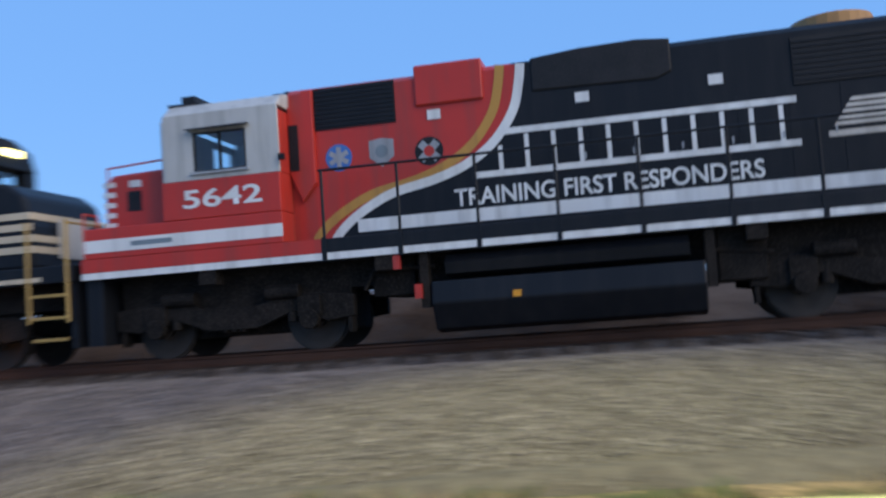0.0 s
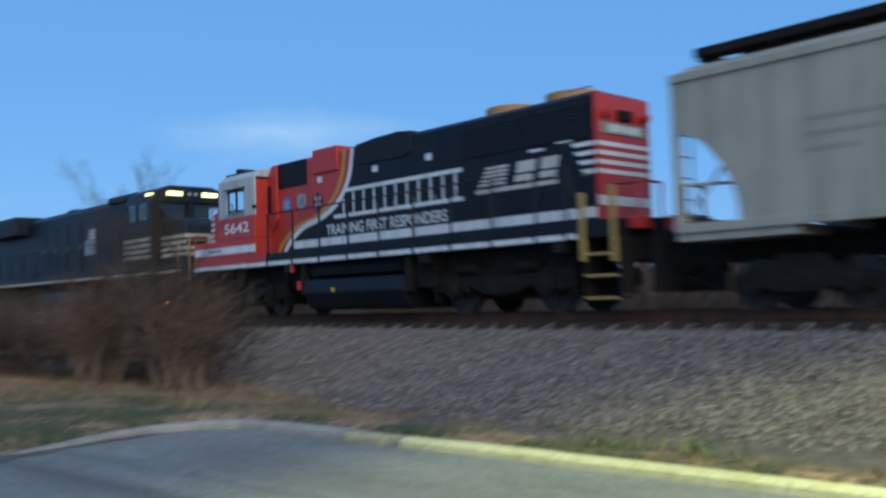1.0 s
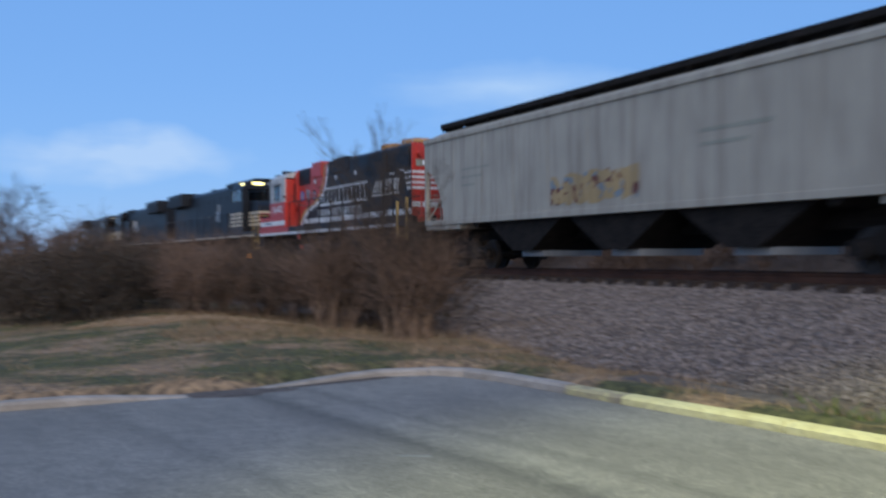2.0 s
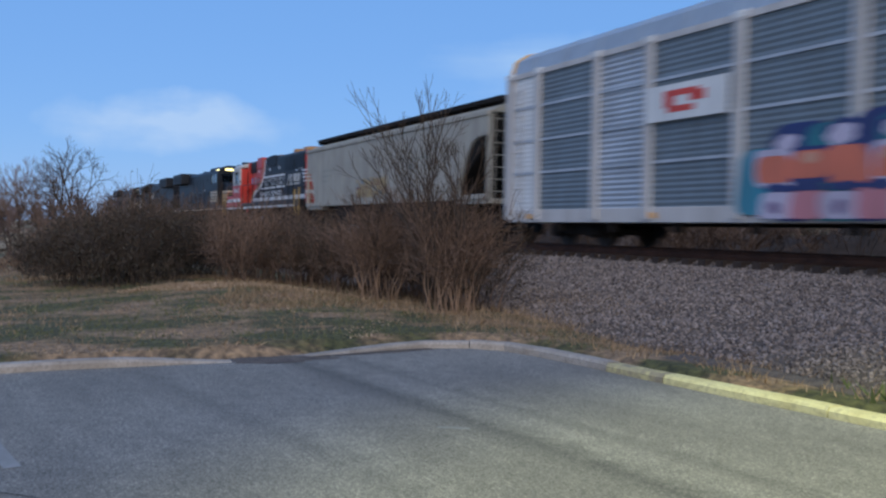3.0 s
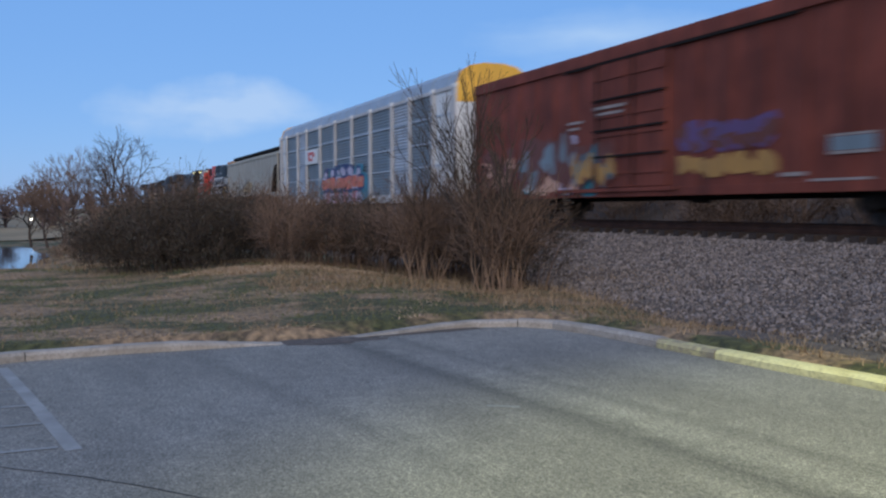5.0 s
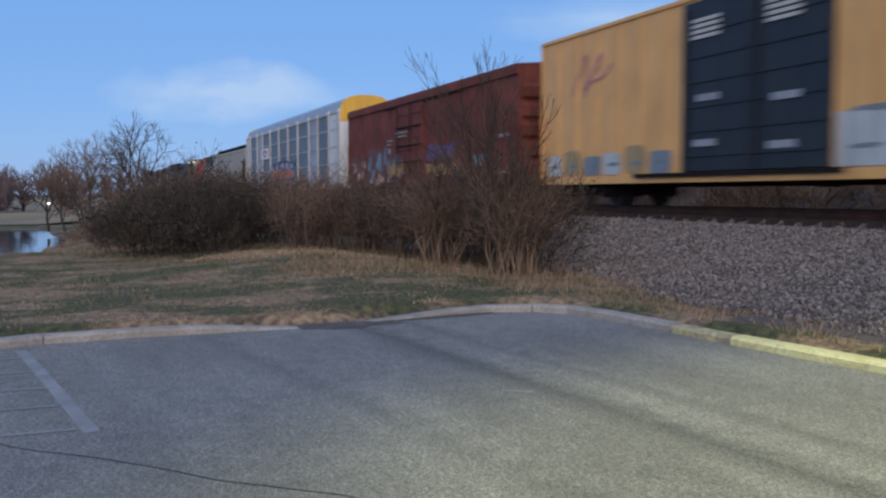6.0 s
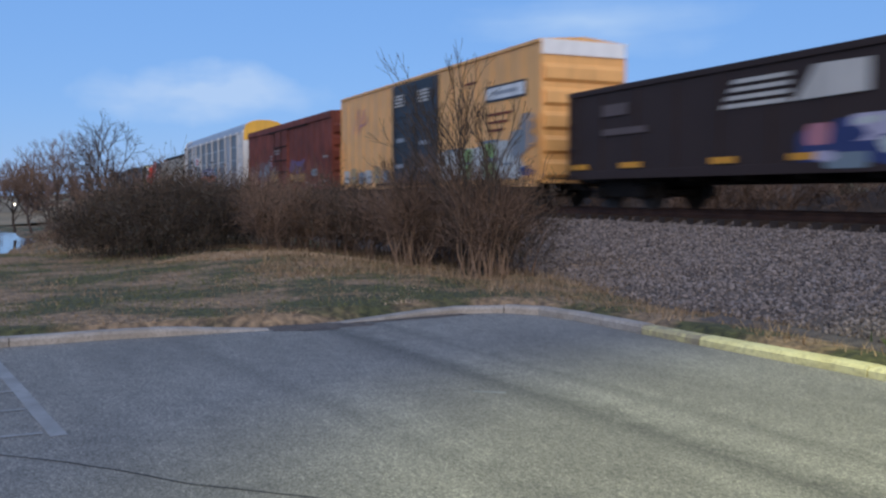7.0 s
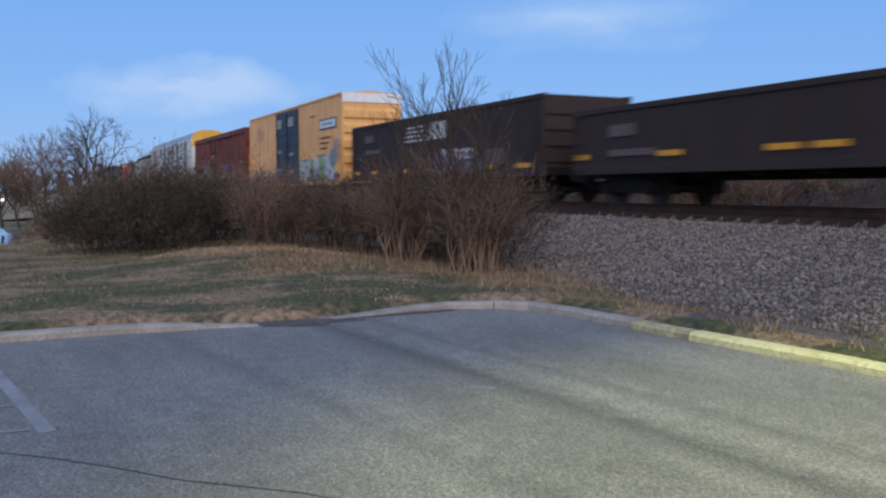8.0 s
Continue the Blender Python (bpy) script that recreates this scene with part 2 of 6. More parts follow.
def lawn_material():
    """Winter lawn: straw and green in patches, bare soil between."""
    m, n, l, p = nodes_of("winter_lawn")
    tc = n.new("ShaderNodeTexCoord")
    mp = n.new("ShaderNodeMapping")
    mp.inputs["Scale"].default_value = (1.3, 0.75, 1.0)
    l.new(tc.outputs["Object"], mp.inputs["Vector"])
    a, b = n.new("ShaderNodeTexNoise"), n.new("ShaderNodeTexNoise")
    a.inputs["Scale"].default_value, a.inputs["Detail"].default_value = 0.8, 8.0
    b.inputs["Scale"].default_value, b.inputs["Detail"].default_value = 9.0, 6.0
    l.new(mp.outputs["Vector"], a.inputs["Vector"])
    l.new(tc.outputs["Object"], b.inputs["Vector"])
    r = n.new("ShaderNodeValToRGB")
    e = r.color_ramp.elements
    e[0].position, e[0].color = 0.43, (0.27, 0.182, 0.108, 1)
    e[1].position, e[1].color = 0.55, (0.075, 0.076, 0.028, 1)
    e.new(0.485).color = (0.165, 0.120, 0.062, 1)
    l.new(a.outputs["Fac"], r.inputs["Fac"])
    r2 = n.new("ShaderNodeValToRGB")
    r2.color_ramp.elements[0].position, r2.color_ramp.elements[1].position = 0.35, 0.7
    r2.color_ramp.elements[0].color, r2.color_ramp.elements[1].color = (0.40, 0.40, 0.40, 1), (1.45, 1.38, 1.25, 1)
    l.new(b.outputs["Fac"], r2.inputs["Fac"])
    mx = n.new("ShaderNodeMix")
    mx.data_type, mx.blend_type = "RGBA", "MULTIPLY"
    mx.inputs["Factor"].default_value = 1.0
    l.new(r.outputs["Color"], mx.inputs["A"])
    l.new(r2.outputs["Color"], mx.inputs["B"])
    l.new(mx.outputs["Result"], p.inputs["Base Color"])
    p.inputs["Roughness"].default_value = 1.0
    bp = n.new("ShaderNodeBump")
    bp.inputs["Strength"].default_value, bp.inputs["Distance"].default_value = 0.8, 0.05
    l.new(b.outputs["Fac"], bp.inputs["Height"])
    l.new(bp.outputs["Normal"], p.inputs["Normal"])
    return m


def asphalt_material():
    """Old car-park asphalt: pale worn areas, darker drag marks, fine stone."""
    m, n, l, p = nodes_of("old_asphalt")
    tc = n.new("ShaderNodeTexCoord")
    mp = n.new("ShaderNodeMapping")
    mp.inputs["Rotation"].default_value = (0, 0, radians(38))
    mp.inputs["Scale"].default_value = (0.28, 0.75, 1.0)
    l.new(tc.outputs["Object"], mp.inputs["Vector"])
    a, b, c, d, g = (n.new("ShaderNodeTexNoise") for _ in range(5))
    g.inputs["Scale"].default_value, g.inputs["Detail"].default_value = 15.0, 4.0
    l.new(tc.outputs["Object"], g.inputs["Vector"])
    a.inputs["Scale"].default_value, a.inputs["Detail"].default_value = 1.0, 7.0
    b.inputs["Scale"].default_value, b.inputs["Detail"].default_value = 5.0, 6.0
    c.inputs["Scale"].default_value, c.inputs["Detail"].default_value = 95.0, 3.0
    l.new(mp.outputs["Vector"], a.inputs["Vector"])
    l.new(tc.outputs["Object"], b.inputs["Vector"])
    l.new(tc.outputs["Object"], c.inputs["Vector"])
    d.inputs["Scale"].default_value, d.inputs["Detail"].default_value = 34.0, 2.0
    l.new(tc.outputs["Object"], d.inputs["Vector"])
    r = n.new("ShaderNodeValToRGB")
    e = r.color_ramp.elements
    e[0].position, e[0].color = 0.38, (0.160, 0.147, 0.126, 1)
    e[1].position, e[1].color = 0.62, (0.214, 0.198, 0.170, 1)
    l.new(a.outputs["Fac"], r.inputs["Fac"])
    out = r.outputs["Color"]
    for src, lo, hi in ((b, 0.86, 1.14), (c, 0.25, 1.75), (d, 0.62, 1.38), (g, 0.86, 1.14)):
        mr = n.new("ShaderNodeMapRange")
        mr.inputs["From Min"].default_value, mr.inputs["From Max"].default_value = 0.3, 0.7
        mr.inputs["To Min"].default_value, mr.inputs["To Max"].default_value = lo, hi
        l.new(src.outputs["Fac"], mr.inputs["Value"])
        hv = n.new("ShaderNodeHueSaturation")
        l.new(mr.outputs["Result"], hv.inputs["Value"])
        l.new(out, hv.inputs["Color"])
        out = hv.outputs["Color"]
    # dark drag marks left by turning wheels, broken up by noise
    sep = n.new("ShaderNodeSeparateXYZ")
    l.new(tc.outputs["Object"], sep.inputs["Vector"])

    def math_node(op, u, v):
        q = n.new("ShaderNodeMath")
        q.operation = op
        for i, w in enumerate((u, v)):
            if isinstance(w, float):
                q.inputs[i].default_value = w
            else:
                l.new(w, q.inputs[i])
        return q.outputs["Value"]

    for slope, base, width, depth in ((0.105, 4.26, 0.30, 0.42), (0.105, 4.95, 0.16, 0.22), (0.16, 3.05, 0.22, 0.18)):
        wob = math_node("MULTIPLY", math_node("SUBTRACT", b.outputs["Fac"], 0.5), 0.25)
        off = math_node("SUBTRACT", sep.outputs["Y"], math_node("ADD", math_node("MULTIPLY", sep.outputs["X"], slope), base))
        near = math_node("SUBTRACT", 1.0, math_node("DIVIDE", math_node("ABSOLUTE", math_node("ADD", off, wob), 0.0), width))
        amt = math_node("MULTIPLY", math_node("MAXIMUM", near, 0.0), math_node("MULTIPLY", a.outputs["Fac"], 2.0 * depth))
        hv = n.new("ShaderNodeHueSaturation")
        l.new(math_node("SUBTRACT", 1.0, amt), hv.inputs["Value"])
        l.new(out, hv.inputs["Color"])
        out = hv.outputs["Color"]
    l.new(out, p.inputs["Base Color"])
    p.inputs["Roughness"].default_value = 0.85
    bp = n.new("ShaderNodeBump")
    bp.inputs["Strength"].default_value, bp.inputs["Distance"].default_value = 0.5, 0.006
    l.new(c.outputs["Fac"], bp.inputs["Height"])
    l.new(bp.outputs["Normal"], p.inputs["Normal"])
    return m


M_LAWN, M_ASPHALT = lawn_material(), asphalt_material()


# ---- mesh helpers ----
def box(bm, x0, x1, y0, y1, z0, z1):
    v = [bm.verts.new((x, y, z)) for x in (x0, x1) for y in (y0, y1) for z in (z0, z1)]
    for f in ((0, 1, 3, 2), (4, 6, 7, 5), (0, 4, 5, 1), (2, 3, 7, 6), (0, 2, 6, 4), (1, 5, 7, 3)):
        bm.faces.new([v[i] for i in f])
    return bm


def boxes(*rows):
    bm = bmesh.new()
    for r in rows:
        box(bm, *r)
    return bm


def prism(bm, pts, axis, a, b):
    """A closed outline swept along an axis: 'x' takes (y, z), 'y' takes (x, z), 'z' takes (x, y)."""
    put = {"x": lambda p, d: (d, p[0], p[1]), "y": lambda p, d: (p[0], d, p[1]), "z": lambda p, d: (p[0], p[1], d)}[axis]
    lo, hi = [bm.verts.new(put(p, a)) for p in pts], [bm.verts.new(put(p, b)) for p in pts]
    bm.faces.new(lo), bm.faces.new(hi)
    for i in range(len(pts)):
        j = (i + 1) % len(pts)
        bm.faces.new((lo[i], lo[j], hi[j], hi[i]))
    return bm


def ring(cx, cy, r, n=16, a0=0.0, a1=360.0, ry=None):
    closed = abs(a1 - a0) >= 360
    return [(cx + r * math.cos(radians(a0 + (a1 - a0) * i / (n if closed else n - 1))), cy + (ry or r) * math.sin(radians(a0 + (a1 - a0) * i / (n if closed else n - 1)))) for i in range(n)]


def rod(bm, p, q, r=0.02, n=6, r2=None):
    p, q = Vector(p), Vector(q)
    d = (q - p).normalized()
    u = d.orthogonal().normalized()
    w = d.cross(u)
    ends = []
    for c, rr in ((p, r), (q, r if r2 is None else r2)):
        ends.append([bm.verts.new(c + rr * (math.cos(6.2832 * i / n) * u + math.sin(6.2832 * i / n) * w)) for i in range(n)])
    bm.faces.new(ends[0]), bm.faces.new(ends[1])
    for i in range(n):
        j = (i + 1) % n
        bm.faces.new((ends[0][i], ends[0][j], ends[1][j], ends[1][i]))
    return bm


def rods(*rows, r=0.02):
    bm = bmesh.new()
    for p, q in rows:
        rod(bm, p, q, r)
    return bm


def part(name, bm, material, parent=None, label="", bevel=0.0, smooth=False):
    """Links a bmesh as one mesh object, under a thing or a part."""
    bmesh.ops.recalc_face_normals(bm, faces=bm.faces)
    me = bpy.data.meshes.new(name)
    bm.to_mesh(me)
    bm.free()
    me.materials.append(material)
    if smooth:
        for f in me.polygons:
            f.use_smooth = True
    ob = new(name, me)
    ob.parent = parent
    if label:
        ob["label"] = label
    if bevel:
        md = ob.modifiers.new("bevel", "BEVEL")
        md.width, md.segments, md.limit_method = bevel, 2, "ANGLE"
    return ob


def raw(name, verts, faces, material, parent=None, label=""):
    me = bpy.data.meshes.new(name)
    me.from_pydata(verts, [], faces)
    me.materials.append(material)
    ob = new(name, me)
    ob.parent = parent
    if label:
        ob["label"] = label
    return ob


def lettering(name, text, x0, x1, z0, height, y, material, parent, label="", bold=0.02):
    """Raised letters on a side wall, fitted between x0 and x1."""
    cu = bpy.data.curves.new(name, "FONT")
    cu.body, cu.size, cu.extrude, cu.offset = text, 1.0, 0.0, bold
    tmp = bpy.data.objects.new("tmp", cu)
    me = bpy.data.meshes.new_from_object(tmp)
    bpy.data.objects.remove(tmp)
    co = np.empty(len(me.vertices) * 3)
    me.vertices.foreach_get("co", co)
    co = co.reshape(-1, 3)
    lo, hi = co.min(0), co.max(0)
    u = (co[:, 0] - lo[0]) / (hi[0] - lo[0])
    w = (co[:, 1] - lo[1]) / (hi[1] - lo[1])
    out = np.stack([x0 + u * (x1 - x0), np.full(len(u), y), z0 + w * height], 1)
    me.vertices.foreach_set("co", out.ravel())
    me.name = name
    me.materials.clear()
    me.materials.append(material)
    ob = new(name, me)
    ob.parent = parent
    if label:
        ob["label"] = label
    return ob


# ---- the large structure ----
YT, ZR = 15.27, 1.22           # the track's centre line and the top of its rails
LOT = [(22, 7.6), (-2.0, 7.14), (-6.1, 6.80), (-7.9, 6.60), (-9.0, 6.51), (-9.9, 6.42), (-10.6, 6.24), (-11.05, 5.85), (-11.28, 5.2), (-11.25, 4.6), (-11.1, 3.95), (-11.0, 3.4),
       (-10.82, 2.5), (-10.86, 2.0), (-10.86, 1.25), (-10.88, 0.6), (-10.83, 0.1), (-10.8, -0.35), (-10.6, -0.9), (-10.2, -2.5), (-10.0, -18), (22, -18)]


def lot_distance(x, y):
    """Metres outside the car park's edge; negative inside."""
    d = np.full(np.shape(x), 1e9)
    inside = np.zeros(np.shape(x), bool)
    for (ax, ay), (bx, by) in zip(LOT, LOT[1:] + LOT[:1]):
        t = np.clip(((x - ax) * (bx - ax) + (y - ay) * (by - ay)) / ((bx - ax) ** 2 + (by - ay) ** 2), 0, 1)
        d = np.minimum(d, np.hypot(x - ax - t * (bx - ax), y - ay - t * (by - ay)))
        cross = (ay > y) != (by > y)
        inside ^= cross & (x < (bx - ax) * (y - ay) / (by - ay if by != ay else 1e-9) + ax)
    return np.where(inside, -d, d)


def bank(y):
    """The ballast bank's height across the track."""
    return np.interp(y, [7.95, 8.3, 8.9, 12.9, 13.80, 14.08, 16.5, 16.8, 17.6, 20.5, 21.5], [-0.08, 0.02, 0.16, 0.875, 0.87, 0.985, 0.985, 0.905, 0.885, 0.35, 0.1])


def ground_height(x, y):
    x, y = np.asarray(x, float), np.asarray(y, float)
    d = lot_distance(x, y)
    z = np.interp(d, [0.16, 0.36], [-0.1, 0.085])
    z = z - 0.10 * np.interp(y, [7.0, 8.2], [0, 1]) * np.interp(x, [-14, -11], [0, 1])
    z = z + 0.25 * np.exp(-((x + 19.5) ** 2 / 30 + (y - 4.5) ** 2 / 6))
    fall = np.clip((-25 - x) / 10, 0, 1) * np.clip((4 - y) / 4, 0, 1)
    z = z - 0.75 * fall
    pond = np.clip(1 - ((x + 52) / 19) ** 2 - ((y + 9) / 9.2) ** 2, 0, 1)
    z = z - 1.2 * np.sqrt(pond) * (pond > 0)
    z = z + np.clip((-75 - x) / 60, 0, 1) * 0.9
    z = z + np.interp(y, [21.5, 26.5, 40, 80], [0, 2.3, 2.6, 1.6])
    rise = np.interp(y, [8.3, 8.9, 12.75, 17.8, 20.5, 22], [0, 1, 1, 1, 1, 0])
    z = np.where(rise > 0, np.maximum(z * (1 - rise), 0) + rise * (bank(y) - 0.08), z)
    return z + 0.02 * np.sin(x * 1.3) * np.sin(y * 1.7) * (d > 0.5) * (rise == 0)


def spaced(lo, hi, step, far):
    mid = np.arange(lo, hi + step / 2, step)
    grow = np.cumsum(np.geomspace(step * 1.3, far / 3, 26))
    return np.concatenate([lo - grow[::-1], mid, hi + grow])


def sheet(name, xs, ys, zf, material, kind="structure", label="", category=""):
    X, Y = np.meshgrid(xs, ys, indexing="ij")
    Z = zf(X, Y)
    n, m = X.shape
    idx = np.arange(n * m).reshape(n, m)
    faces = np.stack([idx[:-1, :-1], idx[1:, :-1], idx[1:, 1:], idx[:-1, 1:]], -1).reshape(-1, 4)
    ob = raw(name, np.stack([X, Y, Z], -1).reshape(-1, 3).tolist(), faces.tolist(), material)
    for f in ob.data.polygons:
        f.use_smooth = True
    return tagged(ob, label, category, "", kind)


ground = sheet("ground", spaced(-30, 12, 0.25, 1500), spaced(-6, 23, 0.25, 1500), ground_height, M_LAWN, label="winter lawn of straw and green grass with bare patches", category="ground")

bm = bmesh.new()
top, low = [bm.verts.new((x, y, 0)) for x, y in LOT], [bm.verts.new((x, y, -0.09)) for x, y in LOT]
bm.faces.new(top), bm.faces.new(low)
for i in range(len(LOT)):
    j = (i + 1) % len(LOT)
    bm.faces.new((top[i], top[j], low[j], low[i]))
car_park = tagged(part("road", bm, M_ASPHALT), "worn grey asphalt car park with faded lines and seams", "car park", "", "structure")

ballast = sheet("ballast", np.concatenate([np.arange(-400, -60, 10), np.arange(-60, 30, 0.5), np.arange(30, 301, 10)]), np.concatenate([np.arange(7.95, 22.3, 0.25)]),
                lambda x, y: bank(y) + 0.03 * np.sin(3.1 * x + 2 * np.sin(1.7 * y)) * np.sin(2.3 * y + x) * (y < 13), M_BALLAST, "structure", "sloping bank of grey crushed-stone railway ballast", "ballast")
def ditch_line(x):
    """Where the foot of the ballast runs."""
    return np.interp(x, [-9, -5, 0, 8], [7.8, 8.1, 8.6, 9.0])


ditch = sheet("ditch_soil", np.arange(-9.0, 8.1, .3), np.linspace(-.45, .45, 7), lambda x, u: 0 * x, M_SOIL, "structure", "dark damp soil along the foot of the ballast", "soil")
for v in ditch.data.vertices:
    x, u = v.co.x, v.co.y
    half = 1 + .35 * math.sin(1.9 * x) * math.sin(.7 * x + 1)
    yy = float(ditch_line(x)) + u * half * .8
    v.co.y = yy
    v.co.z = max(float(ground_height(x, yy)), float(bank(yy))) + .055 - .16 * abs(u)
pond = sheet("water", np.linspace(-75, -30, 12), np.linspace(-20, 3, 8), lambda x, y: x * 0 - 0.86, M_WATER, "structure", "still pond reflecting the evening sky", "pond")
far_bank = sheet("far_bank", np.arange(-70, 60.1, 1.0), np.arange(21.4, 41, .6), lambda x, y: ground_height(x, y) + .06 + .1 * np.sin(.9 * x) * np.sin(1.3 * y), M_LITTER, "structure", "brown bank of dead leaves beyond the railway", "bank")

# ---- the train: each car stands on the track with its front at x = 0, the near side at y = -1.5, rail top at z = 0 ----
X0, V, ACC = -9.017, -17.296, -0.059


def run(t):
    return V * t + 0.5 * ACC * t * t


CARS, WHEELS = [], []


def car(name, s, label, category, group=""):
    e = new(name)
    e.empty_display_size = 0.5
    e.matrix_basis = pose(X0 + s, YT, ZR)
    CARS.append((e, s))
    return tagged(e, label, category, group)


def wheelset_mesh(r):
    bm = bmesh.new()
    for y in (-0.72, 0.72):
        o = 0.065 if y > 0 else -0.065
        prism(bm, ring(0, 0, r, 28), "y", y - 0.02, y + o)
        prism(bm, ring(0, 0, r + 0.03, 28), "y", y - o * 0.9, y - 0.02)
        for i in range(6):                                   # plate ribs, so that the turning shows
            a = 60 * i
            p = Vector((0.16 * math.cos(radians(a)), y + o * 1.15, 0.16 * math.sin(radians(a))))
            q = Vector((0.8 * r * math.cos(radians(a)), y + o * 1.1, 0.8 * r * math.sin(radians(a))))
            rod(bm, p, q, 0.03, 4)
        prism(bm, ring(0, 0, 0.17, 12), "y", y, y + o * 2.4)
    rod(bm, (0, -0.9, 0), (0, 0.9, 0), 0.085, 10)
    return bm


def truck(parent, cx, base=1.75, r=0.42, loco=False, axles=2):
    """A bogie at cx with its wheelsets as sub-parts."""
    bm = bmesh.new()
    h = base / 2
    for y in (-1.02, 1.02):
        for sgn in (1,):
            if loco:
                pts = [(-h - .75, .52), (-h - .75, .86), (-h + .35, .98), (-.5, .80), (.5, .80), (h - .35, .98), (h + .75, .86), (h + .75, .52), (h + .3, .46), (h - .3, .66), (.45, .42), (-.45, .42), (-h + .3, .66), (-h - .3, .46)]
            else:
                pts = [(-h - .32, r - .10), (-h - .32, r + .18), (-h + .2, r + .26), (-.35, .92), (.35, .92), (h - .2, r + .26), (h + .32, r + .18), (h + .32, r - .10), (h - .25, r - .05), (.38, .30), (-.38, .30), (-h + .25, r - .05)]
            prism(bm, [(cx + a, b) for a, b in pts], "y", y - .09, y + .09)
        for k in range(axles):
            ax = cx - h + base * k / (axles - 1)
            prism(bm, ring(ax, r, .17, 10), "y", y - .2 if y < 0 else y, y if y < 0 else y + .2)
            if loco:
                box(bm, ax - .2, ax + .2, y - .16, y + .16, r + .05, r + .38)
                rod(bm, (ax - .33, y, .48), (ax - .33, y, .9), .1, 10)
                rod(bm, (ax + .33, y, .48), (ax + .33, y, .9), .1, 10)
        for dx in (-.16, 0, .16):
            rod(bm, (cx + dx, y, .38), (cx + dx, y, .70), .075, 8)
    box(bm, cx - .2, cx + .2, -1.0, 1.0, .55, .85)
    if loco:
        for d in (-1, 1):
            rod(bm, (cx + d * (h - .15), -1.12, .98), (cx + d * (h - .75), -1.12, .98), .12, 10)
            box(bm, cx + d * (h + .62), cx + d * (h + .70), -1.08, -.82, .25, .62)
    tr = part("truck", bm, M_DARK, parent, bevel=0.015)
    for k in range(axles):
        w = part("wheelset", wheelset_mesh(r), M_STEEL, tr)
        w.location = (cx - h + base * k / (axles - 1), 0, r)
        WHEELS.append((w, r))
    return tr


def coupler(parent, x, d):
    bm = bmesh.new()
    box(bm, min(x, x + d * .55), max(x, x + d * .55), -.12, .12, .74, .96)
    box(bm, min(x + d * .5, x + d * .78), max(x + d * .5, x + d * .78), -.2, .16, .70, 1.02)
    rod(bm, (x, -.35, .7), (x + d * .7, -.28, .42), .035)
    return part("coupler", bm, M_DARK, parent, bevel=0.02)


def each_rod(name, spans, r, material, parent, label=""):
    for a, b in spans:
        part(name, rods((a, b), r=r), material, parent, label)


def ribbon(bm, pts, width, y, y2=None):
    """A painted band along a curve on a side wall at y."""
    pts = [Vector((a, b)) for a, b in pts]
    rows = []
    for i, p in enumerate(pts):
        d = (pts[min(i + 1, len(pts) - 1)] - pts[max(i - 1, 0)]).normalized()
        nrm = Vector((-d.y, d.x)) * width / 2
        rows.append((bm.verts.new((p.x + nrm.x, y, p.y + nrm.y)), bm.verts.new((p.x - nrm.x, y, p.y - nrm.y))))
    for a, b in zip(rows, rows[1:]):
        bm.faces.new((a[0], a[1], b[1], b[0]))
    return bm


def smooth_curve(pts, n=6):
    out = []
    for i in range(len(pts) - 1):
        p0, p1, p2, p3 = (Vector(pts[max(0, min(len(pts) - 1, k))]) for k in (i - 1, i, i + 1, i + 2))
        for j in range(n):
            t = j / n
            out.append(tuple(0.5 * (2 * p1 + (p2 - p0) * t + (2 * p0 - 5 * p1 + 4 * p2 - p3) * t * t + (3 * p1 - p0 - 3 * p2 + p3) * t ** 3)))
    return out + [tuple(pts[-1])]


def poly(bm, pts, y):
    bm.faces.new([bm.verts.new((a, y, b)) for a, b in pts])
    return bm


def spray(parent, x0, x1, z0, z1, y, colours, n, seed, size=0.5, label=""):
    """Graffiti: overlapping rounded letter shapes, one part a colour."""
    rnd = random.Random(seed)
    for ci, c in enumerate(colours):
        for k in range(n if ci == 0 else int(n * 1.7)):
            u = (k + rnd.uniform(.2, .8)) / (n if ci == 0 else int(n * 1.7))
            w = (x1 - x0) / n * rnd.uniform(.35, .75) * (1.2 if ci == 0 else .55)
            h = (z1 - z0) * rnd.uniform(.25, .5) * (1.1 if ci == 0 else .55)
            cx, cz = x0 + u * (x1 - x0), rnd.uniform(z0 + h, max(z0 + h + .01, z1 - h))
            m = 11
            ph, lean = rnd.uniform(0, 6), rnd.uniform(-.35, .35)
            pts = []
            for i in range(m):
                a = 6.2832 * i / m
                q = 1 + .28 * math.sin(3 * a + ph) + rnd.uniform(-.12, .12)
                zz = min(max(cz + h * q * math.sin(a), z0), z1)
                pts.append((min(max(cx + w * q * math.cos(a) + lean * (zz - cz), x0), x1), zz))
            d = y - .0015 * (ci * n * 2 + k + 1) * .12 - .003
            bm = bmesh.new()
            vs = [bm.verts.new((px, d, pz)) for px, pz in pts]
            mid = bm.verts.new((cx, d, cz))
            for i in range(m):
                bm.faces.new((mid, vs[i], vs[(i + 1) % m]))
            part("graffiti", bm, SPRAY[c], parent, label)


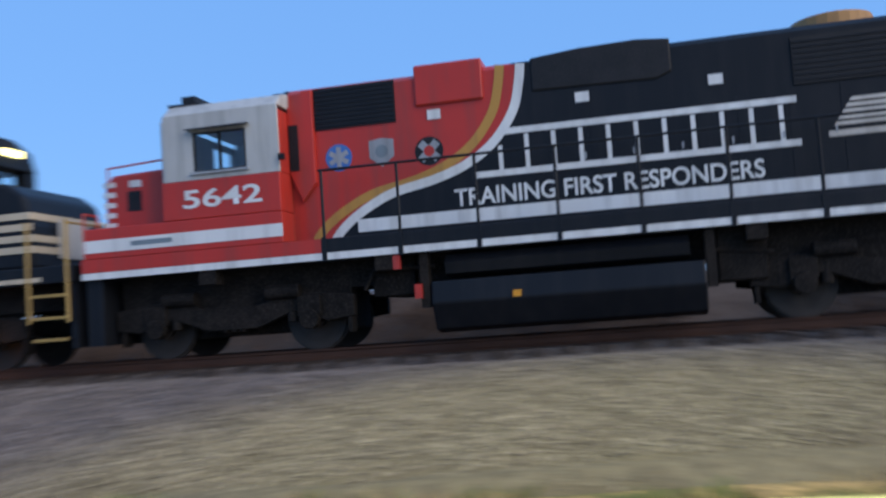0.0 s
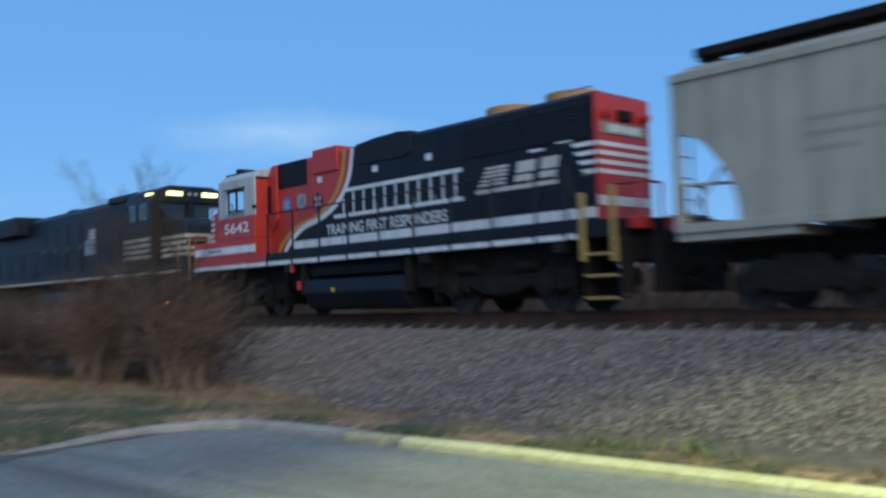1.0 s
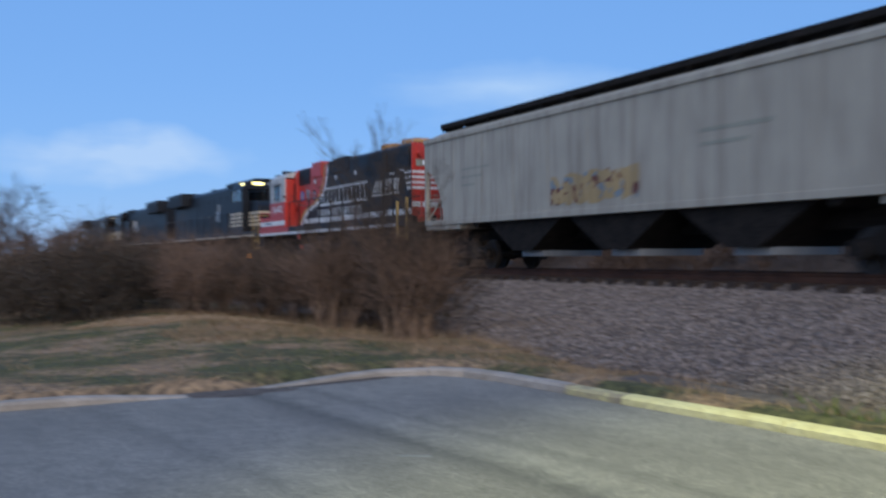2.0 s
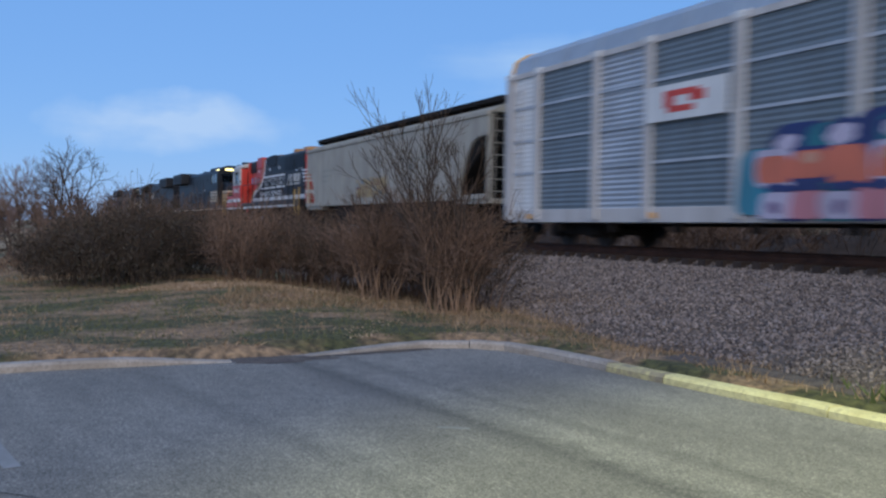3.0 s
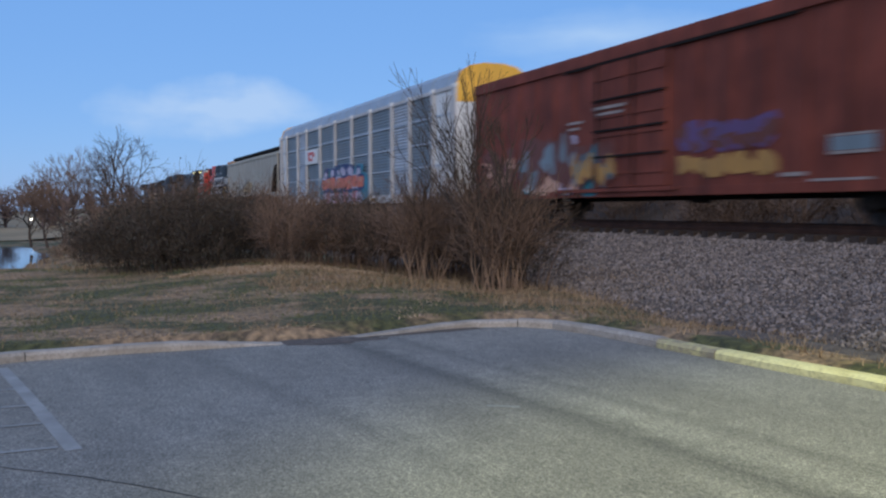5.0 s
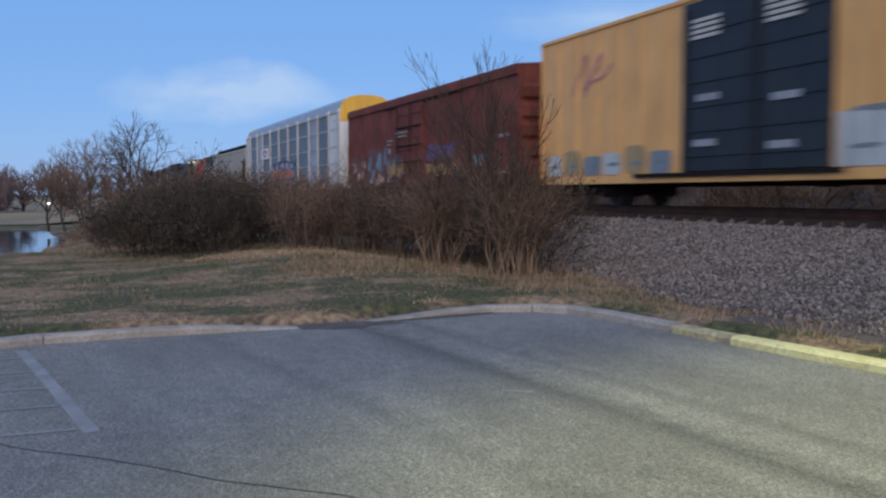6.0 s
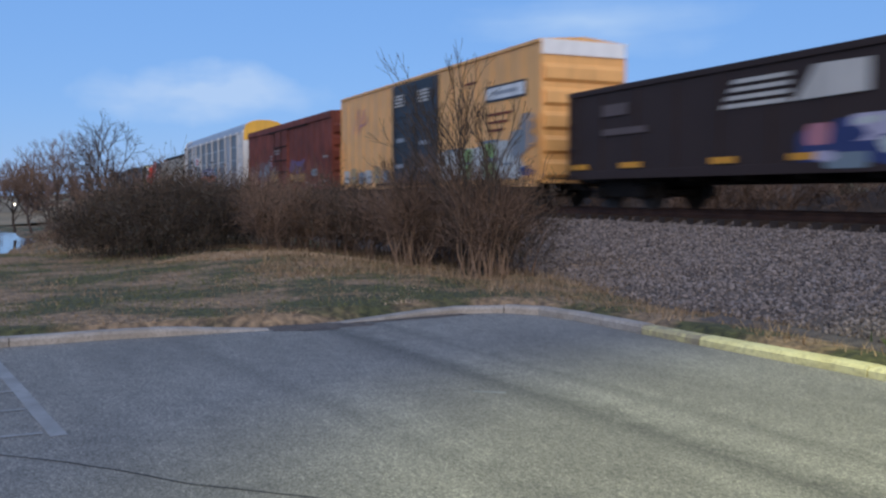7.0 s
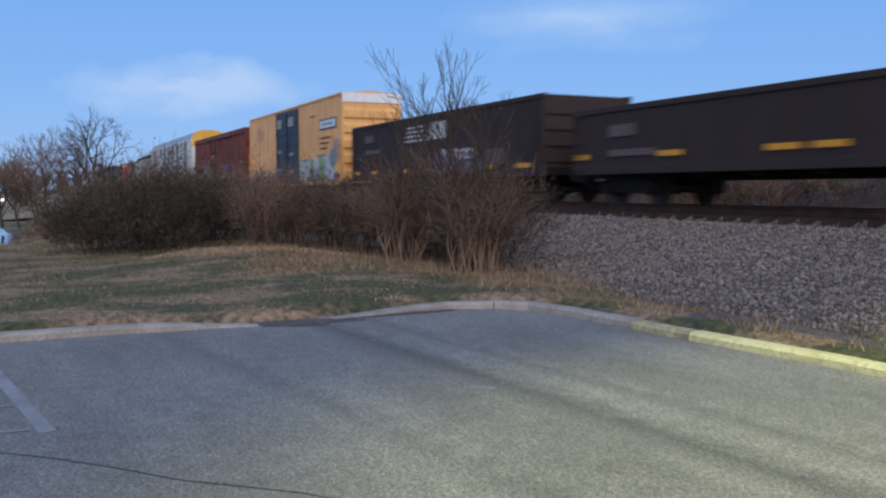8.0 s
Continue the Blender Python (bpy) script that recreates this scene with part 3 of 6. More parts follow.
def blob(parent, cx, cz, rx, rz, y, colour, rnd, label="", wave=.14):
    """One sprayed rounded shape on a side wall."""
    ph, m = rnd.uniform(0, 6.28), 18
    pts = []
    for i in range(m):
        a = 6.2832 * i / m
        q = 1 + wave * math.sin(2 * a + ph) + wave * .6 * math.sin(5 * a + 2 * ph)
        pts.append((cx + rx * q * math.cos(a), cz + rz * q * math.sin(a)))
    return part("graffiti", poly(bmesh.new(), pts, y), SPRAY[colour], parent, label)


def block_letter(parent, x0, x1, z0, z1, y, colour, rnd, label=""):
    """One fat sprayed letter: a slanting block with rounded, uneven corners."""
    lean, c = rnd.uniform(-.12, .2), .22 * min(x1 - x0, z1 - z0)
    pts = []
    for (px, pz), (ax, az), (bx, bz) in (((x0, z0), (0, 1), (1, 0)), ((x1, z0), (-1, 0), (0, 1)), ((x1, z1), (0, -1), (-1, 0)), ((x0, z1), (1, 0), (0, -1))):
        k = c * rnd.uniform(.6, 1.5)
        pts += [(px + ax * k, pz + az * k), (px + (ax + bx) * k * .3, pz + (az + bz) * k * .3), (px + bx * k, pz + bz * k)]
    return part("graffiti", poly(bmesh.new(), [(px + lean * (pz - z0), pz) for px, pz in pts], y), SPRAY[colour], parent, label)


def mural(e, x0, x1, y):
    """The long piece on the car carrier: a blue cloud, pale bubbles, orange letters, a pale lower edge."""
    rnd = random.Random(77)
    w = x1 - x0
    for k in range(9):
        u = (k + .5) / 9
        top = 2.30 + .22 * math.sin(3.1 * u) + (.12 if k % 2 else 0)
        block_letter(e, x0 + w * (u - .085), x0 + w * (u + .085), .66 + (.0 if 0 < k < 8 else .12), top - (.25 if k in (0, 8) else 0), y - .0006 * k, "sky" if k in (0, 7, 8) else "navy" if k % 2 else "teal", rnd, "blue sprayed outline cloud")
    for k, (u, r) in enumerate(((.14, .30), (.30, .36), (.44, .26), (.54, .46), (.70, .48), (.86, .34))):
        blob(e, x0 + w * u, 2.18 + .16 * math.sin(3.1 * u), r * 1.15, r * .62, y - .008 - .0006 * k, "navy", rnd, "dark sprayed outline")
        blob(e, x0 + w * u, 2.10 + .16 * math.sin(3.1 * u), r, r * .5, y - .013 - .0006 * k, "lilac", rnd, "pale lilac sprayed bubble")
    for k in range(8):
        u = (k + .5) / 8
        a, b = x0 + w * (.045 + .91 * (u - .062)), x0 + w * (.045 + .91 * (u + .062))
        base = 1.40 + .08 * math.sin(2.2 * k)
        block_letter(e, a - .05, b + .05, base - .10, 2.06, y - .018 - .0005 * k, "lilac" if k % 3 == 0 else "navy", rnd, "sprayed letter edge")
        block_letter(e, a, b, base, 1.98 - .05 * math.cos(1.7 * k), y - .023 - .0005 * k, "orange", rnd, "orange sprayed letter")
        if k % 2:
            blob(e, (a + b) / 2, base + .38, .20, .10, y - .029, "peach", rnd, "pale orange highlight")
    for k in range(9):
        u = (k + .5) / 9
        a, b = x0 + w * (.06 + .86 * (u - .062)), x0 + w * (.06 + .86 * (u + .062))
        block_letter(e, a, b, .70, 1.22 + .05 * math.sin(2.9 * k), y - .018 - .0005 * k, ("lilac", "pink", "lilac", "pink")[k % 4], rnd, "pale lower sprayed shape")
        blob(e, (a + b) / 2 + .1, 1.30, .34, .085, y - .026 - .0005 * k, "navy", rnd, "dark sprayed band")
        if k % 2 == 0:
            blob(e, (a + b) / 2, .92, .12, .13, y - .026, "purple", rnd, "dark sprayed inner shape")


# -- the red and black four-axle diesel --
def red_diesel():
    e = car("locomotive", 0.0, "red and black diesel locomotive with white lettering and a white cab", "locomotive", "locomotives")
    part("frame", boxes((-.12, 16.2, -1.5, 1.5, 1.42, 1.76), (16.2, 16.7, -.75, 1.5, 1.42, 1.76)), M_BLACK, e, bevel=.015)
    part("lower_stripe", boxes((-.12, 15.25, -1.508, -1.495, 1.42, 1.53)), M_WHITE, e, "white painted sill stripe")
    part("sill_panel", boxes((-.12, 4.15, -1.506, -1.495, 1.535, 1.76)), M_RED, e)
    part("cab_base", boxes((-.10, 3.5, -1.46, 1.46, 1.762, 2.28)), M_RED, e, bevel=.02)
    part("side_stripe", boxes((-.10, 3.5, -1.468, -1.455, 1.87, 2.08)), M_WHITE, e, "white painted side stripe")
    part("plate", boxes((.80, 1.55, -1.474, -1.466, 1.94, 2.02)), SPRAY["smoke"], e)
    # nose
    part("nose", prism(bmesh.new(), [(.02, 2.28), (.02, 3.1), (.16, 3.26), (1.4, 3.3), (1.4, 2.28)], "y", -.92, .92), M_RED, e, bevel=.05)
    for k in range(5):
        part("nose_stripe", boxes((0.0, .22, -.93, .93, 2.33 + .18 * k, 2.42 + .18 * k)), M_WHITE, e)
    part("nose_plate", boxes((.45, .72, -.93, -.9, 2.6, 2.95)), M_GRILL, e)
    part("headlight", boxes((.5, .72, -.935, -.9, 3.02, 3.14)), M_WHITE, e)
    part("grab_rail", rods(((.1, -.95, 3.38), (1.38, -.95, 3.45)), ((.1, -.95, 3.1), (.1, -.95, 3.38)), ((1.38, -.95, 3.3), (1.38, -.95, 3.45)), r=.018), M_RED, e)
    # cab: lower red wall, white walls round real window openings, chamfered roof
    part("cab_lower_wall", boxes((1.4, 3.5, -1.46, 1.46, 2.28, 2.93)), M_RED, e, bevel=.02)
    for y0, y1 in ((-1.46, -1.40), (1.40, 1.46)):
        frame_bm = boxes((1.46, 2.0, y0, y1, 2.93, 4.04), (2.94, 3.5, y0, y1, 2.93, 4.04), (2.0, 2.94, y0, y1, 2.93, 3.05), (2.0, 2.94, y0, y1, 3.71, 4.04))
        bmesh.ops.remove_doubles(frame_bm, verts=frame_bm.verts, dist=.001)
        wall = part("cab_wall", frame_bm, M_CAB, e)
        ym = (y0 + y1) / 2
        part("pane", boxes((2.0, 2.45, ym - .005, ym + .005, 3.05, 3.71), (2.49, 2.94, ym - .005, ym + .005, 3.05, 3.71)), M_GLASS, wall, "clear cab side glass").visible_shadow = False
        part("window_post", boxes((2.45, 2.49, y0, y1, 3.05, 3.71), (2.0, 2.03, y0 + .005, y1 - .005, 3.05, 3.71), (2.91, 2.94, y0 + .005, y1 - .005, 3.05, 3.71), (2.03, 2.91, y0 + .005, y1 - .005, 3.05, 3.08), (2.03, 2.91, y0 + .005, y1 - .005, 3.68, 3.71)), M_GRILL, wall)
        part("armrest", boxes((1.95, 2.98, y0 - .05, y0, 3.01, 3.05) if y0 < 0 else (1.95, 2.98, y1, y1 + .05, 3.01, 3.05)), M_GREY, wall)
    part("awning", prism(bmesh.new(), [(-1.46, 3.80), (-1.60, 3.75), (-1.60, 3.73), (-1.46, 3.77)], "x", 1.93, 3.0), M_GRILL, e, "dark sun awning over the cab window")
    part("cab_front", boxes((1.4, 1.46, -1.40, -.2, 2.93, 3.25), (1.4, 1.46, -1.40, -1.25, 3.25, 3.97), (1.4, 1.46, -.45, .45, 3.25, 3.97), (1.4, 1.46, 1.25, 1.40, 3.25, 3.97), (1.4, 1.46, .2, 1.40, 2.93, 3.25), (1.4, 1.46, -1.40, 1.40, 3.85, 3.97)), M_CAB, e)
    part("cab_back", boxes((3.44, 3.5, -1.40, 1.40, 2.93, 3.97)), M_RED, e)
    bm = bmesh.new()
    prism(bm, [(-1.46, 4.04), (-1.2, 4.25), (-.6, 4.38), (.6, 4.38), (1.2, 4.25), (1.46, 4.04)], "x", 1.46, 3.5)
    part("cab_roof", bm, M_CAB, e, bevel=.02)
    part("visor_frame", boxes((1.45, 2.0, -1.2, -.5, 4.2, 4.30), (1.55, 1.80, -.9, .9, 4.32, 4.50)), M_GRILL, e)
    part("air_conditioner", boxes((2.2, 2.9, -.5, .5, 4.37, 4.44)), M_CAB, e, "low grey rooftop air conditioner", .03)
    part("horn", rods(((3.0, -.3, 4.46), (3.55, -.3, 4.46)), ((3.1, -.45, 4.42), (3.45, -.45, 4.42)), ((3.3, -.38, 4.3), (3.3, -.38, 4.5)), r=.05), M_GRILL, e)
    part("rear_cab_window", boxes((3.52, 3.68, -1.02, -.9, 2.98, 3.75)), M_GRILL, e)
    part("mirror", boxes((3.52, 3.62, -1.55, -1.47, 3.1, 3.2)), M_BLACK, e)
    part("cab_corner", prism(bmesh.new(), [(3.5, 2.93), (3.5, 4.05), (3.78, 4.33), (3.95, 4.33), (3.95, 2.75), (3.7, 2.45)], "y", -1.0, 1.0), M_RED, e, bevel=.02)
    # hood
    H = .9
    part("hood", prism(bmesh.new(), [(-H, 1.76), (-H, 4.30), (-H + .1, 4.39), (H - .1, 4.39), (H, 4.30), (H, 1.76)], "x", 7.3, 15.3), M_BLACK, e)
    part("front_hood", prism(bmesh.new(), [(-H, 1.76), (-H, 4.30), (-H + .1, 4.385), (H - .1, 4.385), (H, 4.30), (H, 1.76)], "x", 3.5, 7.3), M_RED, e)
    y = -H
    curve = smooth_curve([(7.46, 4.34), (7.42, 4.05), (7.29, 3.59), (6.95, 3.13), (6.50, 2.82), (5.95, 2.62), (5.25, 2.47), (4.82, 2.28), (4.50, 2.08), (4.30, 1.90), (4.20, 1.77)])
    part("red_panel", poly(bmesh.new(), [(7.2, 4.33)] + curve + [(3.52, 1.77), (3.52, 2.2), (3.52, 3.0), (7.2, 3.6)], y - .004), M_RED, e)
    part("black_panel", poly(bmesh.new(), curve[::-1] + [(7.62, 4.34), (7.62, 1.77)], y - .006), M_BLACK, e)
    part("gold_band", ribbon(bmesh.new(), [(a - .33, b + .02) for a, b in curve], .15, y - .010), M_GOLD, e, "gold curved stripe")
    part("white_band", ribbon(bmesh.new(), curve, .15, y - .012), M_WHITE, e, "white curved stripe")
    part("hood_stripe", boxes((4.6, 15.3, y - .012, y + .01, 1.87, 2.08)), M_WHITE, e, "white painted hood stripe")
    part("blower_box", boxes((5.71, 6.84, -H - .06, H + .06, 3.84, 4.51)), M_RED, e, bevel=.03)
    gr = part("grille", boxes((3.95, 5.36, y - .02, y + .01, 3.63, 4.34)), M_GRILL, e)
    for k in range(9):
        part("slat", boxes((3.97, 5.34, y - .035, y - .02, 3.67 + .075 * k, 3.70 + .075 * k)), M_BLACK, gr)
    part("intake", prism(bmesh.new(), [(7.62, 3.86), (7.62, 4.40), (8.4, 4.47), (9.3, 4.49), (9.8, 4.44), (9.8, 3.92), (9.55, 3.82)], "y", -H - .03, H + .03), M_GRILL, e, "black dynamic-brake intake", .03)
    for x0, x1 in ((11.55, 13.35), (13.45, 15.2)):
        rad = part("radiator", boxes((x0, x1, y - .03, y + .01, 3.48, 4.2)), M_GRILL, e)
        for k in range(8):
            part("slat", boxes((x0 + .02, x1 - .02, y - .045, y - .03, 3.53 + .083 * k, 3.56 + .083 * k)), M_BLACK, rad)
    for cx, r, z1 in ((8.7, .5, 4.54), (12.34, .62, 4.62), (14.12, .62, 4.62)):
        fan = part("fan", prism(bmesh.new(), ring(cx, 0, r, 24), "z", 4.36, z1), M_TAN, e, "tan round radiator fan housing", .02)
        part("fan_guard", prism(bmesh.new(), ring(cx, 0, r * .8, 20), "z", z1, z1 + .02), M_DARK, fan)
    part("exhaust", boxes((10.3, 10.8, -.3, .3, 4.38, 4.46)), M_GRILL, e)
    # hood doors with handles
    for k in range(10):
        x0 = 7.75 + .74 * k
        d = part("hood_door", boxes((x0, x0 + .70, y - .008, y + .01, 2.12, 3.44)), M_BLACK, e)
        part("latch", boxes((x0 + .62, x0 + .65, y - .03, y - .008, 2.7, 2.8)), M_GREY, d)
    yd = y - .016
    # painted ladder and lettering
    lad = part("ladder_rail", boxes((7.12, 11.56, yd - .002, yd + .002, 3.22, 3.32)), M_WHITE, e)
    part("ladder_rail", boxes((6.60, 11.58, yd - .002, yd + .002, 2.56, 2.66)), M_WHITE, e)
    for k in range(11):
        x0 = 7.01 + .428 * k
        part("ladder_rung", boxes((x0, x0 + .07, yd - .002, yd + .002, 2.66, 3.20 if k else 3.05)), M_WHITE, e)
    lettering("lettering", "TRAINING FIRST RESPONDERS", 6.25, 11.02, 2.135, .285, yd - .003, M_WHITE, e, "white capital letters", bold=.018)
    lettering("number", "5642", 1.78, 3.18, 2.46, .31, -1.468, M_WHITE, e, "white painted cab numerals", bold=.018)
    disc = part("badge_round", prism(bmesh.new(), ring(4.34, 3.14, .23, 20), "y", y - .009, y), M_BLUE, e, "round blue medical badge")
    for a in (0, 60, 120):
        u, w = .18 * math.sin(radians(a)), .18 * math.cos(radians(a))
        part("badge_bar", ribbon(bmesh.new(), [(4.34 - u, 3.14 - w), (4.34 + u, 3.14 + w)], .08, y - .011 - .0005 * a / 60), M_GREY, disc, "pale bar of a six-armed star")
    shield = part("badge_shield", prism(bmesh.new(), [(4.87, 3.36), (5.08, 3.39), (5.29, 3.36), (5.29, 3.08), (5.08, 2.91), (4.87, 3.08)], "y", y - .009, y), M_GREY, e, "grey shield badge")
    part("badge_centre", prism(bmesh.new(), ring(5.08, 3.17, .11, 14), "y", y - .012, y - .008), SPRAY["smoke"], shield)
    disc = part("badge_round", prism(bmesh.new(), ring(5.88, 3.09, .24, 20), "y", y - .009, y), M_GRILL, e, "dark round fire-service badge")
    for a in (0, 90, 180, 270):
        u, w = math.cos(radians(a + 45)), math.sin(radians(a + 45))
        part("badge_arm", ribbon(bmesh.new(), [(5.88 + .05 * u, 3.09 + .05 * w), (5.88 + .20 * u, 3.09 + .20 * w)], .13, y - .012), M_GREY, disc)
    part("badge_centre", prism(bmesh.new(), ring(5.88, 3.09, .09, 14), "y", y - .015, y - .008), M_RED, disc)
    for x0, z0 in ((5.89, 3.60), (8.29, 3.60), (10.32, 3.63), (13.6, 3.36), (14.35, 3.44)):
        part("sign_plate", boxes((x0, x0 + (.22 if x0 < 13 else .4), yd - .006, yd, z0, z0 + (.16 if x0 < 13 else .06))), M_WHITE, e)
    for k in range(5):
        z0 = 2.80 + .088 * k
        lean = .06 * k
        part("logo_bar", poly(bmesh.new(), [(12.05 + lean, z0), (12.86 + lean * .5, z0), (12.90 + lean * .5, z0 + .055), (12.09 + lean, z0 + .055)], yd - .003), M_LOGO, e)
    part("logo_shape", poly(bmesh.new(), [(13.15, 2.80), (13.27, 3.22), (13.80, 3.22), (13.68, 2.80)], yd - .003), M_LOGO, e, "plain white slanted logo shape")
    part("logo_shape", poly(bmesh.new(), [(13.84, 2.80), (13.95, 3.22), (14.42, 3.22), (14.30, 2.80)], yd - .003), M_LOGO, e, "plain white slanted logo shape")
    part("logo_bar", boxes((11.97, 14.35, yd - .004, yd, 2.64, 2.73)), M_LOGO, e)
    for k in range(4):
        z0 = 2.74 + .185 * k
        part("side_stripe", poly(bmesh.new(), [(15.30, z0), (15.30, z0 + .09), (14.72 + .08 * (3 - k), z0 + .09), (14.80 + .08 * (3 - k), z0)], yd - .003), M_WHITE, e)
    # rear end
    end = part("hood_end", boxes((15.30, 15.36, -H, H, 1.765, 4.36)), M_RED, e, "red painted hood end", .02)
    for k in range(4):
        part("end_stripe", boxes((15.352, 15.368, -H, H, 2.74 + .185 * k, 2.83 + .185 * k)), M_WHITE, end)
    part("end_stripe", boxes((15.352, 15.368, -H, H, 2.11, 2.30)), M_WHITE, end)
    part("sign_board", boxes((15.352, 15.38, -.75, .75, 3.55, 3.78)), M_BOARD, end)
    for k in range(4):
        part("number_bar", boxes((15.378, 15.386, -.5 + .26 * k, -.3 + .26 * k, 3.59, 3.74)), M_WHITE, end)
    part("headlight", boxes((15.352, 15.44, -.22, .22, 3.85, 4.05)), M_DARK, end)
    each_rod("marker_lamp", (((15.36, -.62, 3.95), (15.50, -.62, 3.95)), ((15.36, .62, 3.95), (15.55, .62, 3.95)),), .09, M_RED, end)
    part("grab_rail", rods(((14.6, -.8, 4.39), (14.6, -.8, 4.5)), ((14.6, -.8, 4.5), (15.2, -.8, 4.5)), ((15.2, -.8, 4.5), (15.2, -.8, 4.39)), r=.018), M_GREY, e)
    # handrails: posts along the walkway, one rail
    posts = [4.2, 5.45, 6.7, 7.93, 9.17, 10.45, 11.71, 12.97, 14.2, 15.0]
    for x in posts:
        part("handrail_post", rods(((x, -1.47, 1.76), (x, -1.47, 2.86)), r=.028), M_BLACK, e)
        part("post_bracket", boxes((x - .04, x + .04, -1.515, -1.505, 1.40, 1.78)), M_BLACK, e)
    part("handrail", rods(((4.15, -1.47, 2.86), (15.0, -1.47, 2.86)), r=.022), M_BLACK, e)
    for x, z0, z1 in ((15.34, .98, 2.3), (16.07, .95, 2.38)):
        part("step_guard", boxes((x, x + .11, -1.53, -1.46, z0, z1)), M_YELLOW, e, "yellow step guard", .01)
    each_rod("step_rail", (((15.0, -1.5, 2.86), (15.36, -1.5, 1.95)), ((16.12, -1.5, 2.38), (16.40, -1.05, 2.42)),), .022, M_BLACK, e)
    for ya, yb in ((-1.1, -.4), (.4, 1.1)):
        part("end_rail", rods(((16.45, ya, 1.76), (16.45, ya, 2.45)), ((16.45, ya, 2.45), (16.45, yb, 2.45)), ((16.45, yb, 2.45), (16.45, yb, 1.76)), r=.03), M_RED, e, "red end handrail")
    part("end_bracket", boxes((16.2, 16.48, -1.15, -.76, 1.55, 1.79)), M_RED, e, bevel=.03)
    part("platform_edge", boxes((16.752, 16.765, -.7, 1.45, 1.5, 1.76)), M_RED, e)
    part("drop_step", boxes((16.70, 16.95, -.5, .5, 1.74, 1.80)), M_RED, e)
    each_rod("air_hose", (((16.78, -.55, .95), (17.0, -.5, .5)), ((16.78, .55, .95), (17.0, .5, .5))), .03, M_DARK, e)
    part("pilot", boxes((16.55, 16.75, -.95, 1.4, .35, 1.42)), M_DARK, e)
    part("pilot", boxes((-.10, .2, -1.4, 1.4, .3, 1.42)), M_BLACK, e)
    for k, z in enumerate((.27, .69, 1.10)):
        part("step", boxes((15.42, 16.2, -1.5, -1.1, z, z + .035)), M_DARK, e)
        part("step_edge", boxes((15.42, 16.2, -1.515, -1.5, z - .01, z + .04)), M_YELLOW, e, "yellow step edge")
    for x in (15.36, 16.2):
        part("step_side", boxes((x, x + .06, -1.45, -1.0, .35, 1.42)), M_DARK, e)
    part("front_step_rail", rods(((-.08, -1.45, 1.76), (-.08, -1.45, 2.55)), ((-.08, -1.05, 1.76), (-.08, -1.05, 2.55)), ((-.08, -1.45, 2.55), (-.08, -1.05, 2.55)), r=.022), M_RED, e)
    # below the frame
    tank = part("fuel_tank", prism(bmesh.new(), [(-1.4, .95), (-1.45, .6), (-1.25, .2), (-1.0, .14), (1.0, .14), (1.25, .2), (1.45, .6), (1.4, .95)], "x", 5.87, 10.0), M_BLACK, e, "black fuel tank", .03)
    part("air_reservoir", rods(((6.1, -1.2, 1.18), (9.8, -1.2, 1.18)), r=.18), M_BLACK, e)
    part("fuel_gauge", boxes((7.15, 7.27, -1.47, -1.42, .62, .72)), M_REFL, tank)
    for x in (5.7, 10.02):
        part("tank_bracket", boxes((x, x + .14, -1.4, -1.2, .55, 1.42)), M_DARK, e)
    for x, z in ((5.62, .7), (5.3, 1.18)):
        part("red_valve", boxes((x, x + .11, -1.48, -1.40, z, z + .22)), M_RED, e)
    each_rod("brake_pipe", (((4.9, -1.2, 1.2), (5.9, -1.2, 1.2)), ((10.1, -1.2, 1.1), (11.0, -1.2, 1.0)), ((4.9, -1.2, 1.2), (4.75, -1.25, .9)),), .035, M_DARK, e)
    part("centre_sill", boxes((.3, 16.4, -.95, .95, .98, 1.42)), M_DARK, e)
    for cx in (2.38, 12.76):
        part("traction_motor", boxes((cx - 1.9, cx + 1.9, -.62, .62, .30, .98)), M_DARK, e, bevel=.04)
        part("brake_rigging", boxes((cx - 2.05, cx + 2.05, -.98, -.62, .72, 1.0)), M_DARK, e)
    for x in (2.0, 5.0, 10.6, 14.6):
        part("jacking_pad", boxes((x, x + .3, -1.48, -1.2, 1.18, 1.42)), M_DARK, e, bevel=.01)
    part("equipment_box", boxes((10.2, 10.9, -1.2, 1.2, .62, 1.42)), M_DARK, e, bevel=.02)
    part("equipment_box", boxes((4.85, 5.55, -1.1, 1.1, .78, 1.42)), M_DARK, e, bevel=.02)
    truck(e, 2.38, 2.75, .51, True)
    truck(e, 12.76, 2.75, .51, True)
    coupler(e, 0, -1), coupler(e, 16.75, 1)
    return e


